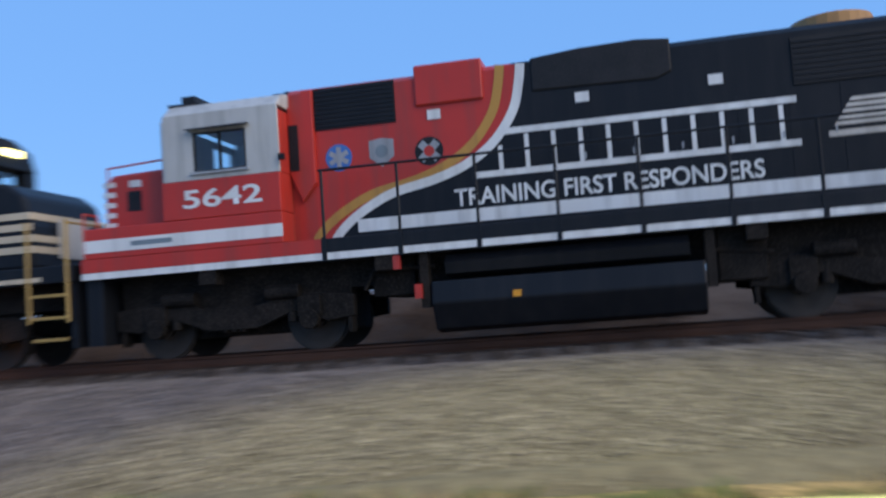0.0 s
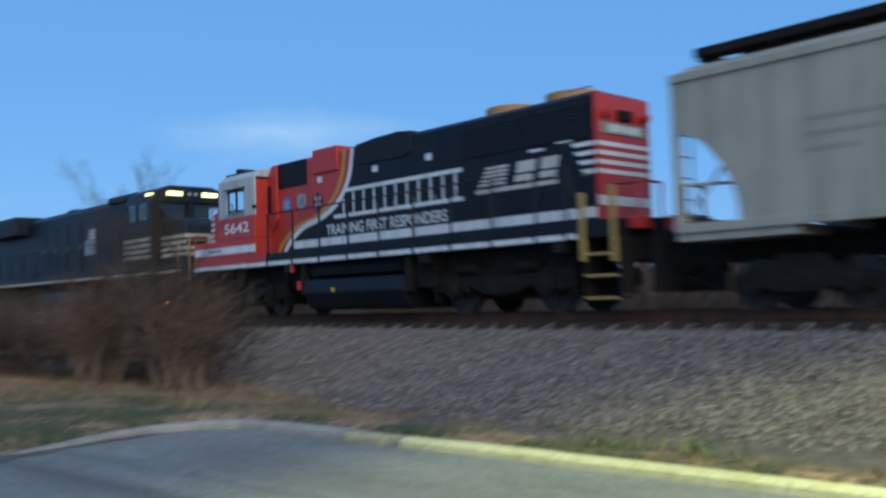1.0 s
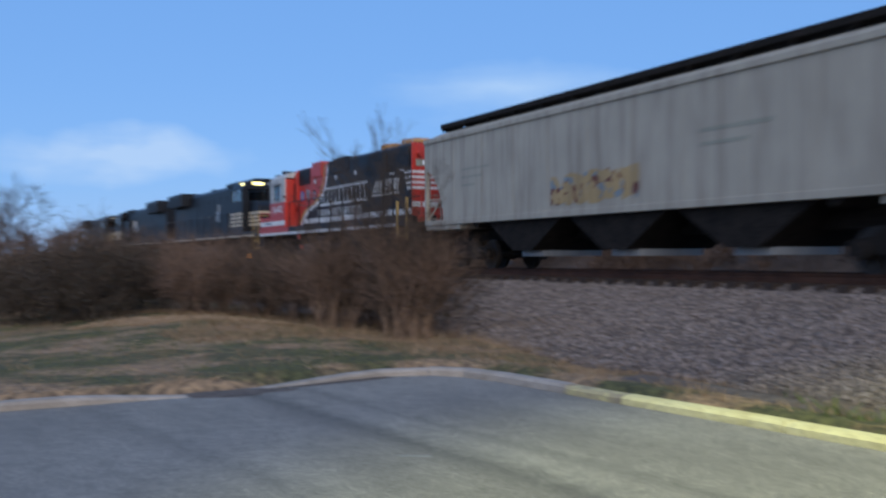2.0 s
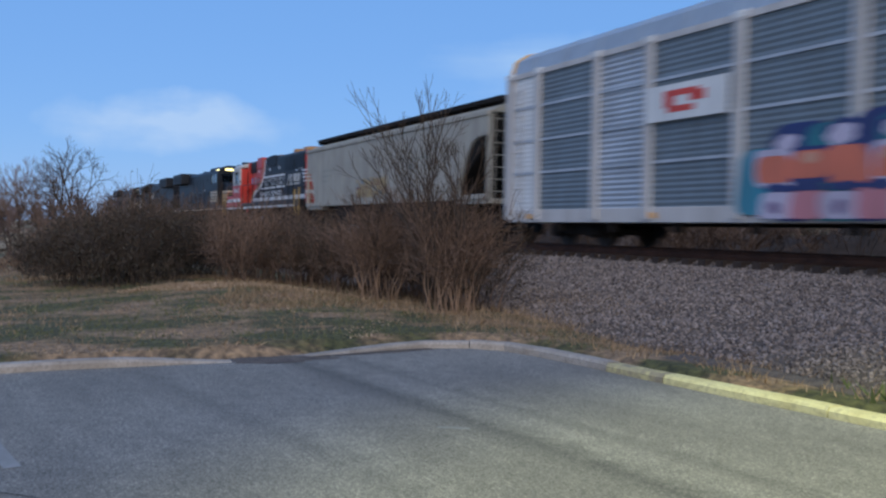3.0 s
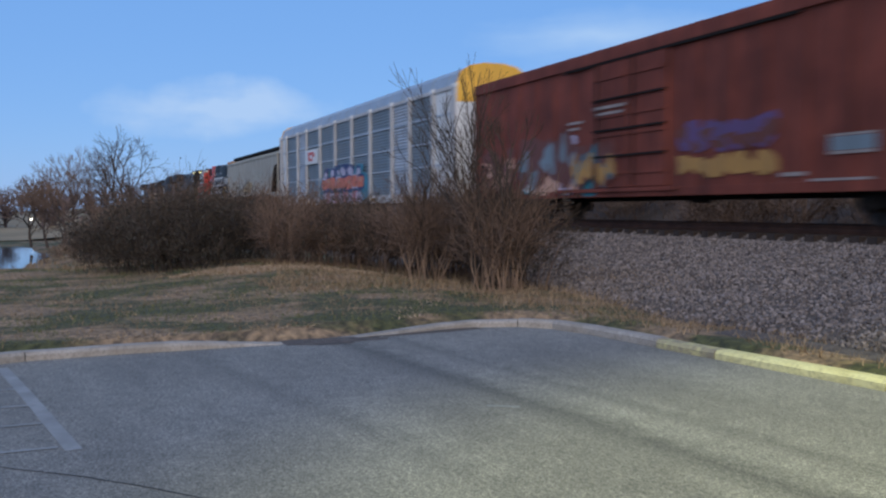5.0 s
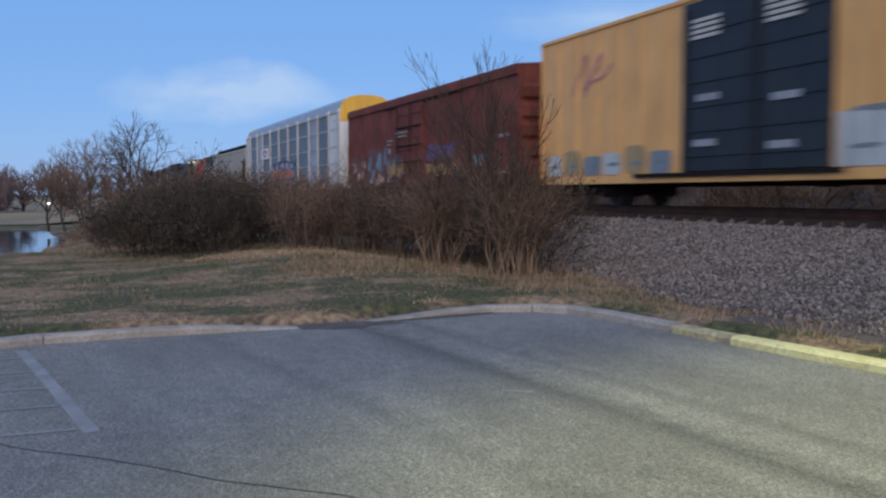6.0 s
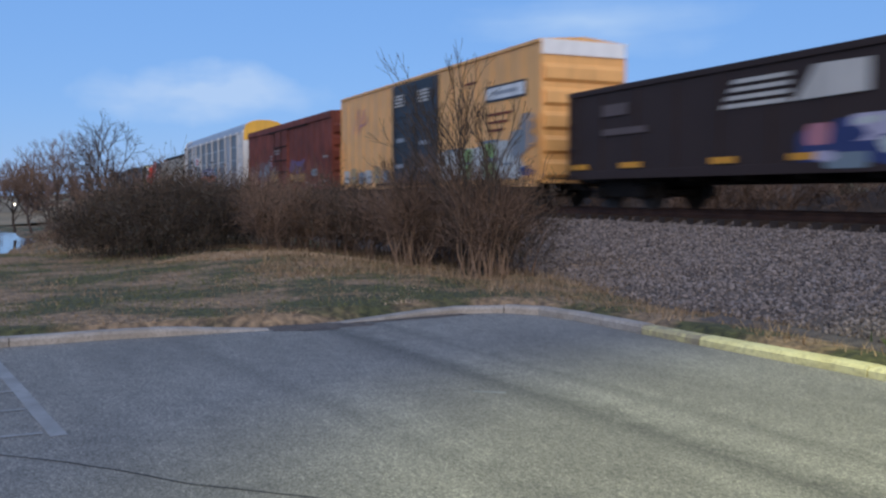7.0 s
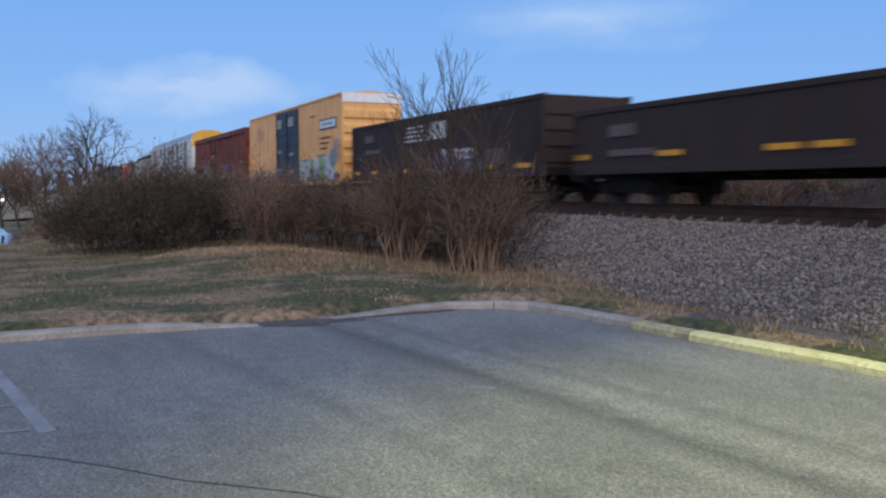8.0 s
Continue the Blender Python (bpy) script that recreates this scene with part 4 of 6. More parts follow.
# -- black six-axle diesels ahead of it --
def black_diesel(s, length, cab_rear, lit):
    e = car("locomotive", s, "black wide-nosed diesel locomotive with cream nose stripes", "locomotive", "locomotives")
    L = length
    f = (lambda x: x) if cab_rear else (lambda x: L - x)
    X = lambda a, b: (min(f(a), f(b)), max(f(a), f(b)))
    part("frame", boxes((0, L, -1.5, 1.5, 1.42, 1.72)), M_BLACK, e, bevel=.02)
    part("sill_stripe", boxes((.6, L - .6, -1.508, -1.495, 1.46, 1.54)), M_STRIPE, e)
    hx = X(1.0, L - 5.0)
    part("hood", prism(bmesh.new(), [(-.9, 1.72), (-.9, 4.25), (-.7, 4.45), (.7, 4.45), (.9, 4.25), (.9, 1.72)], "x", *hx), M_BLACK, e)
    rx = X(1.3, 5.4)
    part("radiator_cab", boxes((*rx, -1.5, 1.5, 3.75, 4.6)), M_BLACK, e, bevel=.05)
    part("radiator_grille", boxes((rx[0] + .3, rx[1] - .3, -1.52, -1.49, 3.85, 4.4)), M_GRILL, e)
    for k in range(7):
        a = X(6.3 + 1.35 * k, 7.5 + 1.35 * k)
        d = part("hood_door", boxes((*a, -.925, -.89, 1.95, 3.9)), M_BLACK, e)
        part("latch", boxes((a[1] - .12, a[1] - .06, -.945, -.925, 2.8, 2.95)), M_GREY, d)
    part("exhaust_stack", boxes((*X(8.6, 9.5), -.35, .35, 4.4, 4.62)), M_DARK, e)
    part("electrical_cabinet", boxes((*X(L - 8.2, L - 5.0), -1.25, -.88, 1.75, 3.6)), M_BLACK, e)
    part("side_sign", boxes((*X(L - 9.6, L - 8.3), -.945, -.92, 2.9, 3.5)), M_LOGO, e)
    part("side_sign", boxes((*X(12.0, 13.3), -.945, -.92, 2.5, 3.1)), M_GREY, e)
    part("blower_hump", boxes((*X(L - 7.6, L - 5.1), -1.0, 1.0, 4.3, 4.55)), M_BLACK, e, bevel=.05)
    cx = X(L - 5.0, L - 2.75)
    cab = part("cab", boxes((*cx, -1.5, 1.5, 1.72, 3.35), (cx[0], cx[0] + .35, -1.5, 1.5, 3.35, 3.95), (cx[1] - .35, cx[1] - .04, -1.5, -1.2, 3.35, 3.95), (cx[1] - .35, cx[1] - .04, 1.2, 1.5, 3.35, 3.95), (cx[0] + 1.0, cx[0] + 1.12, -1.5, -1.4, 3.35, 3.95), (cx[1] - .3, cx[1] - .04, -.12, .12, 3.35, 3.95)), M_BLACK, e)
    part("cab_roof", prism(bmesh.new(), [(-1.5, 3.95), (-1.3, 4.35), (-.8, 4.55), (.8, 4.55), (1.3, 4.35), (1.5, 3.95)], "x", *cx), M_BLACK, e, bevel=.03)
    # plain dark block added to stand for the shaded inside behind the glass
    part("cab_shade_block", boxes((cx[0] + .4, cx[1] - .45, -.3, .9, 3.3, 3.97)), M_DARK, cab)
    g = f(L - 2.95)
    part("windscreen", boxes((g - .01, g + .01, -1.2, 1.2, 3.35, 3.95)), M_GLASS, cab, "cab windscreen").visible_shadow = False
    part("cab_window", boxes((cx[0] + .35, cx[1] - .35, -1.47, -1.45, 3.35, 3.95)), M_GLASS, cab, "cab side window").visible_shadow = False
    pts = [(f(L - 2.75), 1.72), (f(L - 2.75), 3.36), (f(L - 1.5), 3.30), (f(L - 1.15), 3.05), (f(L - 1.0), 2.5), (f(L - .96), 1.72)]
    part("nose", prism(bmesh.new(), pts, "y", -1.15, 1.15), M_BLACK, e, bevel=.08)
    for k in range(4):
        z = 2.02 + .20 * k
        part("nose_stripe", boxes((*X(L - 5.0, L - .97 - (.0 if z < 2.4 else .05)), -1.17, 1.17, z, z + .12)), M_STRIPE, e)
        part("cab_stripe", boxes((*X(L - 5.0, L - 2.8), -1.515, 1.515, z, z + .12)), M_STRIPE, e)
    part("nose_emblem", boxes((f(L - .94) - .01, f(L - .94) + .01, -.45, .45, 1.95, 2.68)), M_LOGO, e)
    q = f(L - 2.72)
    for y0, y1 in ((-.95, -.38), (.38, .95)):
        part("sign_board", boxes((q - .04, q + .04, y0, y1, 4.20, 4.33)), M_LIT if lit else M_BOARD, e, "lit yellow sign board" if lit else "")
    part("sign_board_side", boxes((*X(L - 3.5, L - 2.9), -1.38, -1.30, 4.14, 4.28)), M_LIT if lit else M_BOARD, e)
    for y0 in (-.16, .08):
        part("headlight", rods(((q - .05, y0 + .04, 4.26), (q + .05, y0 + .04, 4.26)), r=.065), M_GREY, e)
    part("step_light", boxes((f(L - .9) - .03, f(L - .9) + .03, -1.36, -1.28, 1.66, 1.72)), M_LAMPWHITE, e)
    if lit:
        part("ditch_light", rods(((f(L - 1.85), -1.40, .46), (f(L - 1.75), -1.48, .46)), r=.085), M_AMBER, e, "glowing amber ditch light")
    for x in [1.2 + 1.7 * k for k in range(10)]:
        part("handrail_post", rods(((f(x), -1.47, 1.72), (f(x), -1.47, 2.8)), r=.026), M_BLACK, e)
    part("handrail", rods(((f(1.2), -1.47, 2.8), (f(16.5), -1.47, 2.8)), r=.02), M_BLACK, e)
    for x in (L - .85, L - .1):
        each_rod("step_rail", (((f(x), -1.5, .75), (f(x), -1.5, 2.5)),), .032, M_YELLOW, e, "yellow step handrail")
    part("end_rail", rods(((f(L - .1), -1.5, 2.45), (f(L - .1), -.4, 2.45)), ((f(L - .1), -.4, 2.45), (f(L - .1), -.4, 1.72)), r=.025), M_YELLOW, e)
    for z in (.45, .82, 1.2):
        part("step", boxes((*X(L - .8, L - .12), -1.5, -1.15, z, z + .035)), M_DARK, e)
        part("step_edge", boxes((*X(L - .8, L - .12), -1.515, -1.5, z - .01, z + .04)), M_YELLOW, e)
    part("pilot", boxes((*X(L - .12, L), -1.4, 1.4, .3, 1.42)), M_BLACK, e)
    part("pilot", boxes((*X(0, .12), -1.4, 1.4, .3, 1.42)), M_BLACK, e)
    part("fuel_tank", prism(bmesh.new(), [(-1.4, 1.05), (-1.45, .6), (-1.2, .2), (1.2, .2), (1.45, .6), (1.4, 1.05)], "x", L / 2 - 2.8, L / 2 + 2.8), M_BLACK, e, bevel=.03)
    part("centre_sill", boxes((.3, L - .3, -.95, .95, .98, 1.42)), M_DARK, e)
    truck(e, 3.9, 3.9, .51, True, 3)
    truck(e, L - 3.9, 3.9, .51, True, 3)
    coupler(e, 0, -1), coupler(e, L, 1)
    return e


# -- grey covered hopper --
def covered_hopper():
    s0, L = 17.45, 18.65
    e = car("hopper_car", s0, "dusty pale grey covered hopper car with tan graffiti", "freight car", "freight cars")
    w = 1.5
    for y, sg in ((-w, 1), (w, -1)):
        left = smooth_curve([(1.22, 1.50), (1.20, 1.79), (1.05, 2.27), (.70, 2.78), (.38, 3.02), (.03, 3.14)], 3)
        right = [(L - p, q) for p, q in smooth_curve([(1.98, 1.50), (1.95, 1.80), (1.80, 2.20), (1.48, 2.85), (1.0, 3.25), (.55, 3.36), (.03, 3.38)], 3)[::-1]]
        out = left + [(.03, 4.02), (L - .03, 4.02)] + right
        part("side_sheet", prism(bmesh.new(), out, "y", y, y + sg * .05), M_HOPPER, e, "dusty grey side sheet")
    part("side_sill", boxes((0, L, -w - .02, -w + .12, 1.36, 1.52), (0, L, w - .12, w + .02, 1.36, 1.52)), M_HOPPER, e, bevel=.01)
    part("top_chord", boxes((0, L, -w - .05, -w + .08, 3.98, 4.14), (0, L, w - .08, w + .05, 3.98, 4.14)), M_HOPPER, e, bevel=.02)
    part("roof", prism(bmesh.new(), [(-w, 4.10), (-.9, 4.38), (0, 4.46), (.9, 4.38), (w, 4.10)], "x", .02, L - .02), M_HOPPER, e)
    wb = part("running_board", boxes((.22, L - .1, -1.02, -.62, 4.50, 4.65), (.22, L - .1, .62, 1.02, 4.50, 4.65)), M_DARK, e, "dark steel roof walkway")
    for k in range(14):
        x = .3 + k * (L - .6) / 13
        part("walkway_bracket", boxes((x - .03, x + .03, -1.0, 1.0, 4.42, 4.60)), M_DARK, wb)
    for k in range(6):
        x = .9 + 2.85 * k
        part("hatch", boxes((x - .1, x + 2.68, -.45, .45, 4.40, 4.66)), M_DARK, e, "dark trough hatch cover", .04)
    for d, x in ((1, 0.0), (-1, L)):
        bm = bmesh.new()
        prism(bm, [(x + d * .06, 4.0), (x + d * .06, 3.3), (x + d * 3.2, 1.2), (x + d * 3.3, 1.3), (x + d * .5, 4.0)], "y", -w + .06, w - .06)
        # the shade inside the end opening is put into this sheet's colour
        part("end_slope", bm, M_DARK, e, "sloping hopper end sheet, coloured dark for its shaded recess")
        part("end_frame", boxes((min(x, x + d * .12), max(x, x + d * .12), -w, -w + .1, 1.4, 4.0), (min(x, x + d * .12), max(x, x + d * .12), w - .1, w, 1.4, 4.0), (min(x + d * .95, x + d * 1.05), max(x + d * .95, x + d * 1.05), -1.0, -.9, 1.4, 3.0), (min(x, x + d * 2.2), max(x, x + d * 2.2), -1.45, 1.45, 1.22, 1.38)), M_HOPPER, e)
        lad = part("end_ladder", rods(((x, -1.3, 1.3), (x, -1.3, 4.1)), ((x, -.9, 1.3), (x, -.9, 4.1)), r=.022), M_HOPPER, e)
        for k in range(7):
            part("rung", rods(((x, -1.3, 1.6 + .38 * k), (x, -.9, 1.6 + .38 * k)), r=.016), M_HOPPER, lad)
        part("brace", rods(((x + d * .08, -1.42, 2.2), (x + d * 1.0, -.95, 2.2)), ((x + d * .08, -1.42, 1.5), (x + d * 1.0, -.95, 2.9)), r=.03), M_HOPPER, e)
    part("brake_wheel", rods(((L + .05, .2, 2.6), (L + .12, .2, 2.6)), r=.28), M_DARK, e)
    for k in range(3):
        cx = L / 2 + (k - 1) * 3.9
        # bays share the near-black, so the space below the body stays dark
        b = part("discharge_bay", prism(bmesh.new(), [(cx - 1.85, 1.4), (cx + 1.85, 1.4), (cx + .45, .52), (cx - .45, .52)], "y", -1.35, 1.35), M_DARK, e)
        part("outlet_gate", boxes((cx - .5, cx + .5, -1.0, 1.0, .36, .52)), M_GREY, b)
    part("centre_sill", boxes((.1, L - .1, -.3, .3, .85, 1.25)), M_DARK, e)
    spray(e, 7.0, 10.4, 1.62, 2.45, -w - .002, ("tan", "smoke", "rust", "tan", "tan"), 7, 3, label="faded tan graffiti")
    for k in range(3):
        part("stencil_bar", boxes((2.4, 4.0 - .4 * k, -w - .006, -w, 2.95 - .24 * k, 3.02 - .24 * k)), M_BOARD, e)
    part("stencil_bar", boxes((12.3, 14.2, -w - .006, -w, 2.9, 2.99)), M_BOARD, e)
    part("stencil_bar", boxes((12.3, 13.6, -w - .006, -w, 2.62, 2.70)), M_BOARD, e)
    for k in range(10):
        x = 1.9 + k * 1.65
        part("panel_seam", boxes((x, x + .02, -w - .008, -w, 1.55, 3.97)), M_HOPPER, e)
    truck(e, 2.0), truck(e, L - 2.0)
    coupler(e, 0, -1), coupler(e, L, 1)
    return e


# -- grey car carrier --
def car_carrier():
    s0, L = 37.35, 28.1
    e = car("autorack_car", s0, "tall grey steel autorack car with a painted mural of graffiti", "freight car", "freight cars")
    w = 1.53
    posts = [p - s0 for p in (39.05, 41.85, 43.95, 46.87, 49.8, 52.7, 55.55, 58.5, 60.65, 63.2)]
    part("deck_sill", boxes((0, L, -w - .02, w + .02, .62, .98)), M_RACKPOST, e, bevel=.02)
    part("inner_deck", boxes((.2, L - .2, -w + .12, w - .12, 2.1, 2.18), (.2, L - .2, -w + .12, w - .12, 3.6, 3.68)), M_DARK, e)
    edges = [.30] + posts + [L - .3]
    zs = [.88, 2.03, 2.95, 3.92, 4.84]
    for y, sg in ((-w, -1), (w, 1)):
        for i, (a, b) in enumerate(zip(edges, edges[1:])):
            lite, white = i in (2, 8), i in (0, 10)
            mat = M_RACKLITE if lite else M_WHITE if white else M_RACK
            n = 30
            bm = bmesh.new()
            rows = []
            for k in range(2 * n + 1):
                z = .88 + (4.84 - .88) * k / (2 * n)
                d = sg * (.0 if k % 2 else (.06 if lite else .012 if white else .032))
                rows.append((bm.verts.new((a + .06, y - d * .6, z)), bm.verts.new((b - .06, y - d * .6, z))))
            for r0, r1 in zip(rows, rows[1:]):
                bm.faces.new((r0[0], r0[1], r1[1], r1[0]))
            part("side_panel", bm, mat, e, "pale louvred steel panel" if lite else "white painted end panel" if white else "")
        part("side_rail", boxes((.1, L - .1, min(y, y + sg * .05), max(y, y + sg * .05), 4.80, 4.94)), M_RACKPOST, e)
        for z in zs[1:4]:
            part("panel_joint", boxes((.3, L - .3, min(y, y + sg * .03), max(y, y + sg * .03), z - .035, z + .035)), M_RACKLITE, e)
        for x in posts + [.16, L - .16]:
            wd = .13 if 1 < x < L - 1 else .16
            part("post", boxes((x - wd, x + wd, min(y, y + sg * .09), max(y, y + sg * .09), .70, 4.96)), M_RACKPOST, e, bevel=.01)
            part("post_cap", boxes((x - wd - .03, x + wd + .03, min(y, y + sg * .10), max(y, y + sg * .10), 4.84, 4.98)), M_WHITE, e)
    part("roof", prism(bmesh.new(), [(-w + .02, 4.92), (-1.35, 5.38), (-.95, 5.63), (-.4, 5.74), (.4, 5.74), (.95, 5.63), (1.35, 5.38), (w - .02, 4.92)], "x", .15, L - .15), M_ROOF, e, "smooth grey-blue curved roof")
    for k in range(17):
        x = 1.2 + 1.62 * k
        part("roof_rib", prism(bmesh.new(), [(-w, 4.93), (-1.37, 5.39), (-.96, 5.645), (-.4, 5.755), (.4, 5.755), (.96, 5.645), (1.37, 5.39), (w, 4.93), (1.3, 5.2), (0, 5.5), (-1.3, 5.2)], "x", x - .03, x + .03), M_ROOF, e)
    for x, d in ((.0, 1), (L, -1)):
        x0, x1 = min(x, x + d * .15), max(x, x + d * .15)
        part("end_door", boxes((x0, x1, -w, -.03, .86, 4.3), (x0, x1, .03, w, .86, 4.3)), M_WHITE, e, "white end door", .02)
        part("end_gable", prism(bmesh.new(), [(-w, 4.3), (-w, 4.95), (-1.37, 5.41), (-.96, 5.67), (-.4, 5.78), (.4, 5.78), (.96, 5.67), (1.37, 5.41), (w, 4.95), (w, 4.3)], "x", x0, x1), M_RACKEND, e, "yellow painted end gable", .02)
        lad = part("ladder", rods(((x + d * .5, -w - .1, .7), (x + d * .5, -w - .1, 4.6)), ((x + d * .95, -w - .1, .7), (x + d * .95, -w - .1, 4.6)), r=.02), M_RACKPOST, e)
        for k in range(11):
            part("rung", rods(((x + d * .5, -w - .1, .9 + .35 * k), (x + d * .95, -w - .1, .9 + .35 * k)), r=.016), M_RACKPOST, lad)
    sign = part("sign_board", boxes((43.95 - s0, 46.62 - s0, -w - .12, -w - .09, 2.93, 3.74)), M_WHITE, e, "white rectangular sign")
    part("sign_logo", boxes((44.60 - s0, 45.75 - s0, -w - .126, -w - .119, 3.46, 3.60), (44.60 - s0, 44.95 - s0, -w - .126, -w - .119, 3.22, 3.46), (45.45 - s0, 45.95 - s0, -w - .127, -w - .119, 3.30, 3.52), (44.72 - s0, 45.60 - s0, -w - .125, -w - .119, 3.10, 3.24)), M_SIGNRED, sign, "red plain angular logo shape")
    mural(e, 47.1 - s0, 55.1 - s0, -w - .096)
    for x in (1.2, 6.4, 12.3, 18.2, 23.8, 26.2):
        part("reflector", boxes((x, x + .55, -w - .03, -w - .02, .72, .86)), M_REFL, e, "orange reflective strip")
    part("wheel_well", boxes((1.5, L - 1.5, -.5, .5, .55, .8)), M_DARK, e)
    for k in range(10):
        part("side_bracket", boxes((2.6 + 2.4 * k, 2.75 + 2.4 * k, -w + .05, -w + .3, .40, .64)), M_DARK, e)
    truck(e, 3.0, 1.75, .40), truck(e, L - 3.0, 1.75, .40)
    coupler(e, 0, -1), coupler(e, L, 1)
    return e


def box_car(s0, L, z0, z1, mat, label, doors, door_mat, ribs=True, white_end=False):
    e = car("boxcar", s0, label, "freight car", "freight cars")
    w = 1.48
    for y, sg in ((-w, -1), (w, 1)):
        part("side_wall", boxes((0, L, min(y, y - sg * .06), max(y, y - sg * .06), z0 + .18, z1)), mat, e)
        part("side_sill", boxes((.25, L - .25, min(y, y + sg * .02), max(y, y + sg * .02), z0, z0 + .22)), mat, e, bevel=.01)
        part("eave", boxes((-.03, L + .03, min(y - sg * .05, y + sg * .05), max(y - sg * .05, y + sg * .05), z1 - .06, z1 + .05)), mat, e, bevel=.015)
        n = int(L / 1.05)
        for k in range(n + 1):
            x = k * L / n
            if not (doors[0] - .05 < x < doors[1] + .05):
                part("side_rib", boxes((x - .035, x + .035, min(y, y + sg * .025), max(y, y + sg * .025), z0 + .2, z1 - .05)), mat, e)
        half = (doors[0] + doors[1]) / 2
        for a, b in ((doors[0], half - .02), (half + .02, doors[1])):
            d = part("door", boxes((a, b, min(y, y + sg * .075), max(y, y + sg * .075), z0 + .25, z1 - .12)), door_mat, e, "sliding boxcar door", .02)
            for k in range(6):
                z = z0 + .6 + k * (z1 - z0 - .9) / 6
                part("door_rib", boxes((a + .08, b - .08, min(y + sg * .07, y + sg * .11), max(y + sg * .07, y + sg * .11), z, z + .09)), door_mat, d)
            part("door_bar", rods(((a + .25, y + sg * .12, z0 + .3), (a + .25, y + sg * .12, z1 - .3)), r=.025), M_DARK, d)
        part("door_track", boxes((doors[0] - 2.0, doors[1] + .3, min(y, y + sg * .1), max(y, y + sg * .1), z0 + .14, z0 + .24)), M_DARK if door_mat is M_DOOR else mat, e)
    part("roof", prism(bmesh.new(), [(-w, z1), (-w, z1 + .04), (0, z1 + .17), (w, z1 + .04), (w, z1)], "x", -.02, L + .02), mat, e)
    for k in range(14):
        x = .6 + k * (L - 1.2) / 13
        part("roof_seam", prism(bmesh.new(), [(-w, z1 + .03), (-w, z1 + .08), (0, z1 + .21), (w, z1 + .08), (w, z1 + .03), (0, z1 + .1)], "x", x - .03, x + .03), mat, e)
    for x, d in ((0, 1), (L, -1)):
        end = part("end_wall", boxes((min(x, x + d * .08), max(x, x + d * .08), -w + .06, w - .06, z0 + .1, z1)), mat, e)
        n = 5
        for k in range(n):
            z = z0 + .25 + k * (z1 - z0 - .75) / n
            bm = bmesh.new()
            prism(bm, [(x, z), (x - d * .10, z + .10), (x - d * .10, z + .42), (x, z + .56)], "y", -w + .08, w - .08)
            part("corrugation", bm, mat, end)
        if white_end:
            part("end_band", boxes((min(x - d * .05, x), max(x - d * .05, x), -w, w, z1 - .40, z1 + .04)), M_BAND, e, "white painted band on the end wall")
        lad = part("ladder", rods(((x + d * .12, -w - .09, z0), (x + d * .12, -w - .09, z0 + 2.2)), ((x + d * .56, -w - .09, z0), (x + d * .56, -w - .09, z0 + 2.2)), r=.02), mat, e)
        for k in range(6):
            part("rung", rods(((x + d * .12, -w - .09, z0 + .2 + .36 * k), (x + d * .56, -w - .09, z0 + .2 + .36 * k)), r=.016), mat, lad)
        part("uncoupling_lever", rods(((x - d * .1, -1.3, .85), (x - d * .1, -.2, .85)), r=.018), M_DARK, e)
    part("centre_sill", boxes((.1, L - .1, -.32, .32, z0 - .1, z0 + .2)), M_DARK, e)
    part("floor", boxes((.08, L - .08, -w + .08, w - .08, z0 + .15, z0 + .22)), M_DARK, e)
    for k in range(8):
        part("cross_bearer", boxes((3.6 + k * (L - 7.2) / 7 - .06, 3.6 + k * (L - 7.2) / 7 + .06, -w + .1, w - .1, z0 - .05, z0 + .15)), M_DARK, e)
    part("brake_cylinder", rods(((L * .55, -.7, .62), (L * .55 + .7, -.7, .62)), r=.14), M_DARK, e)
    truck(e, 2.3), truck(e, L - 2.3)
    coupler(e, 0, -1), coupler(e, L, 1)
    return e


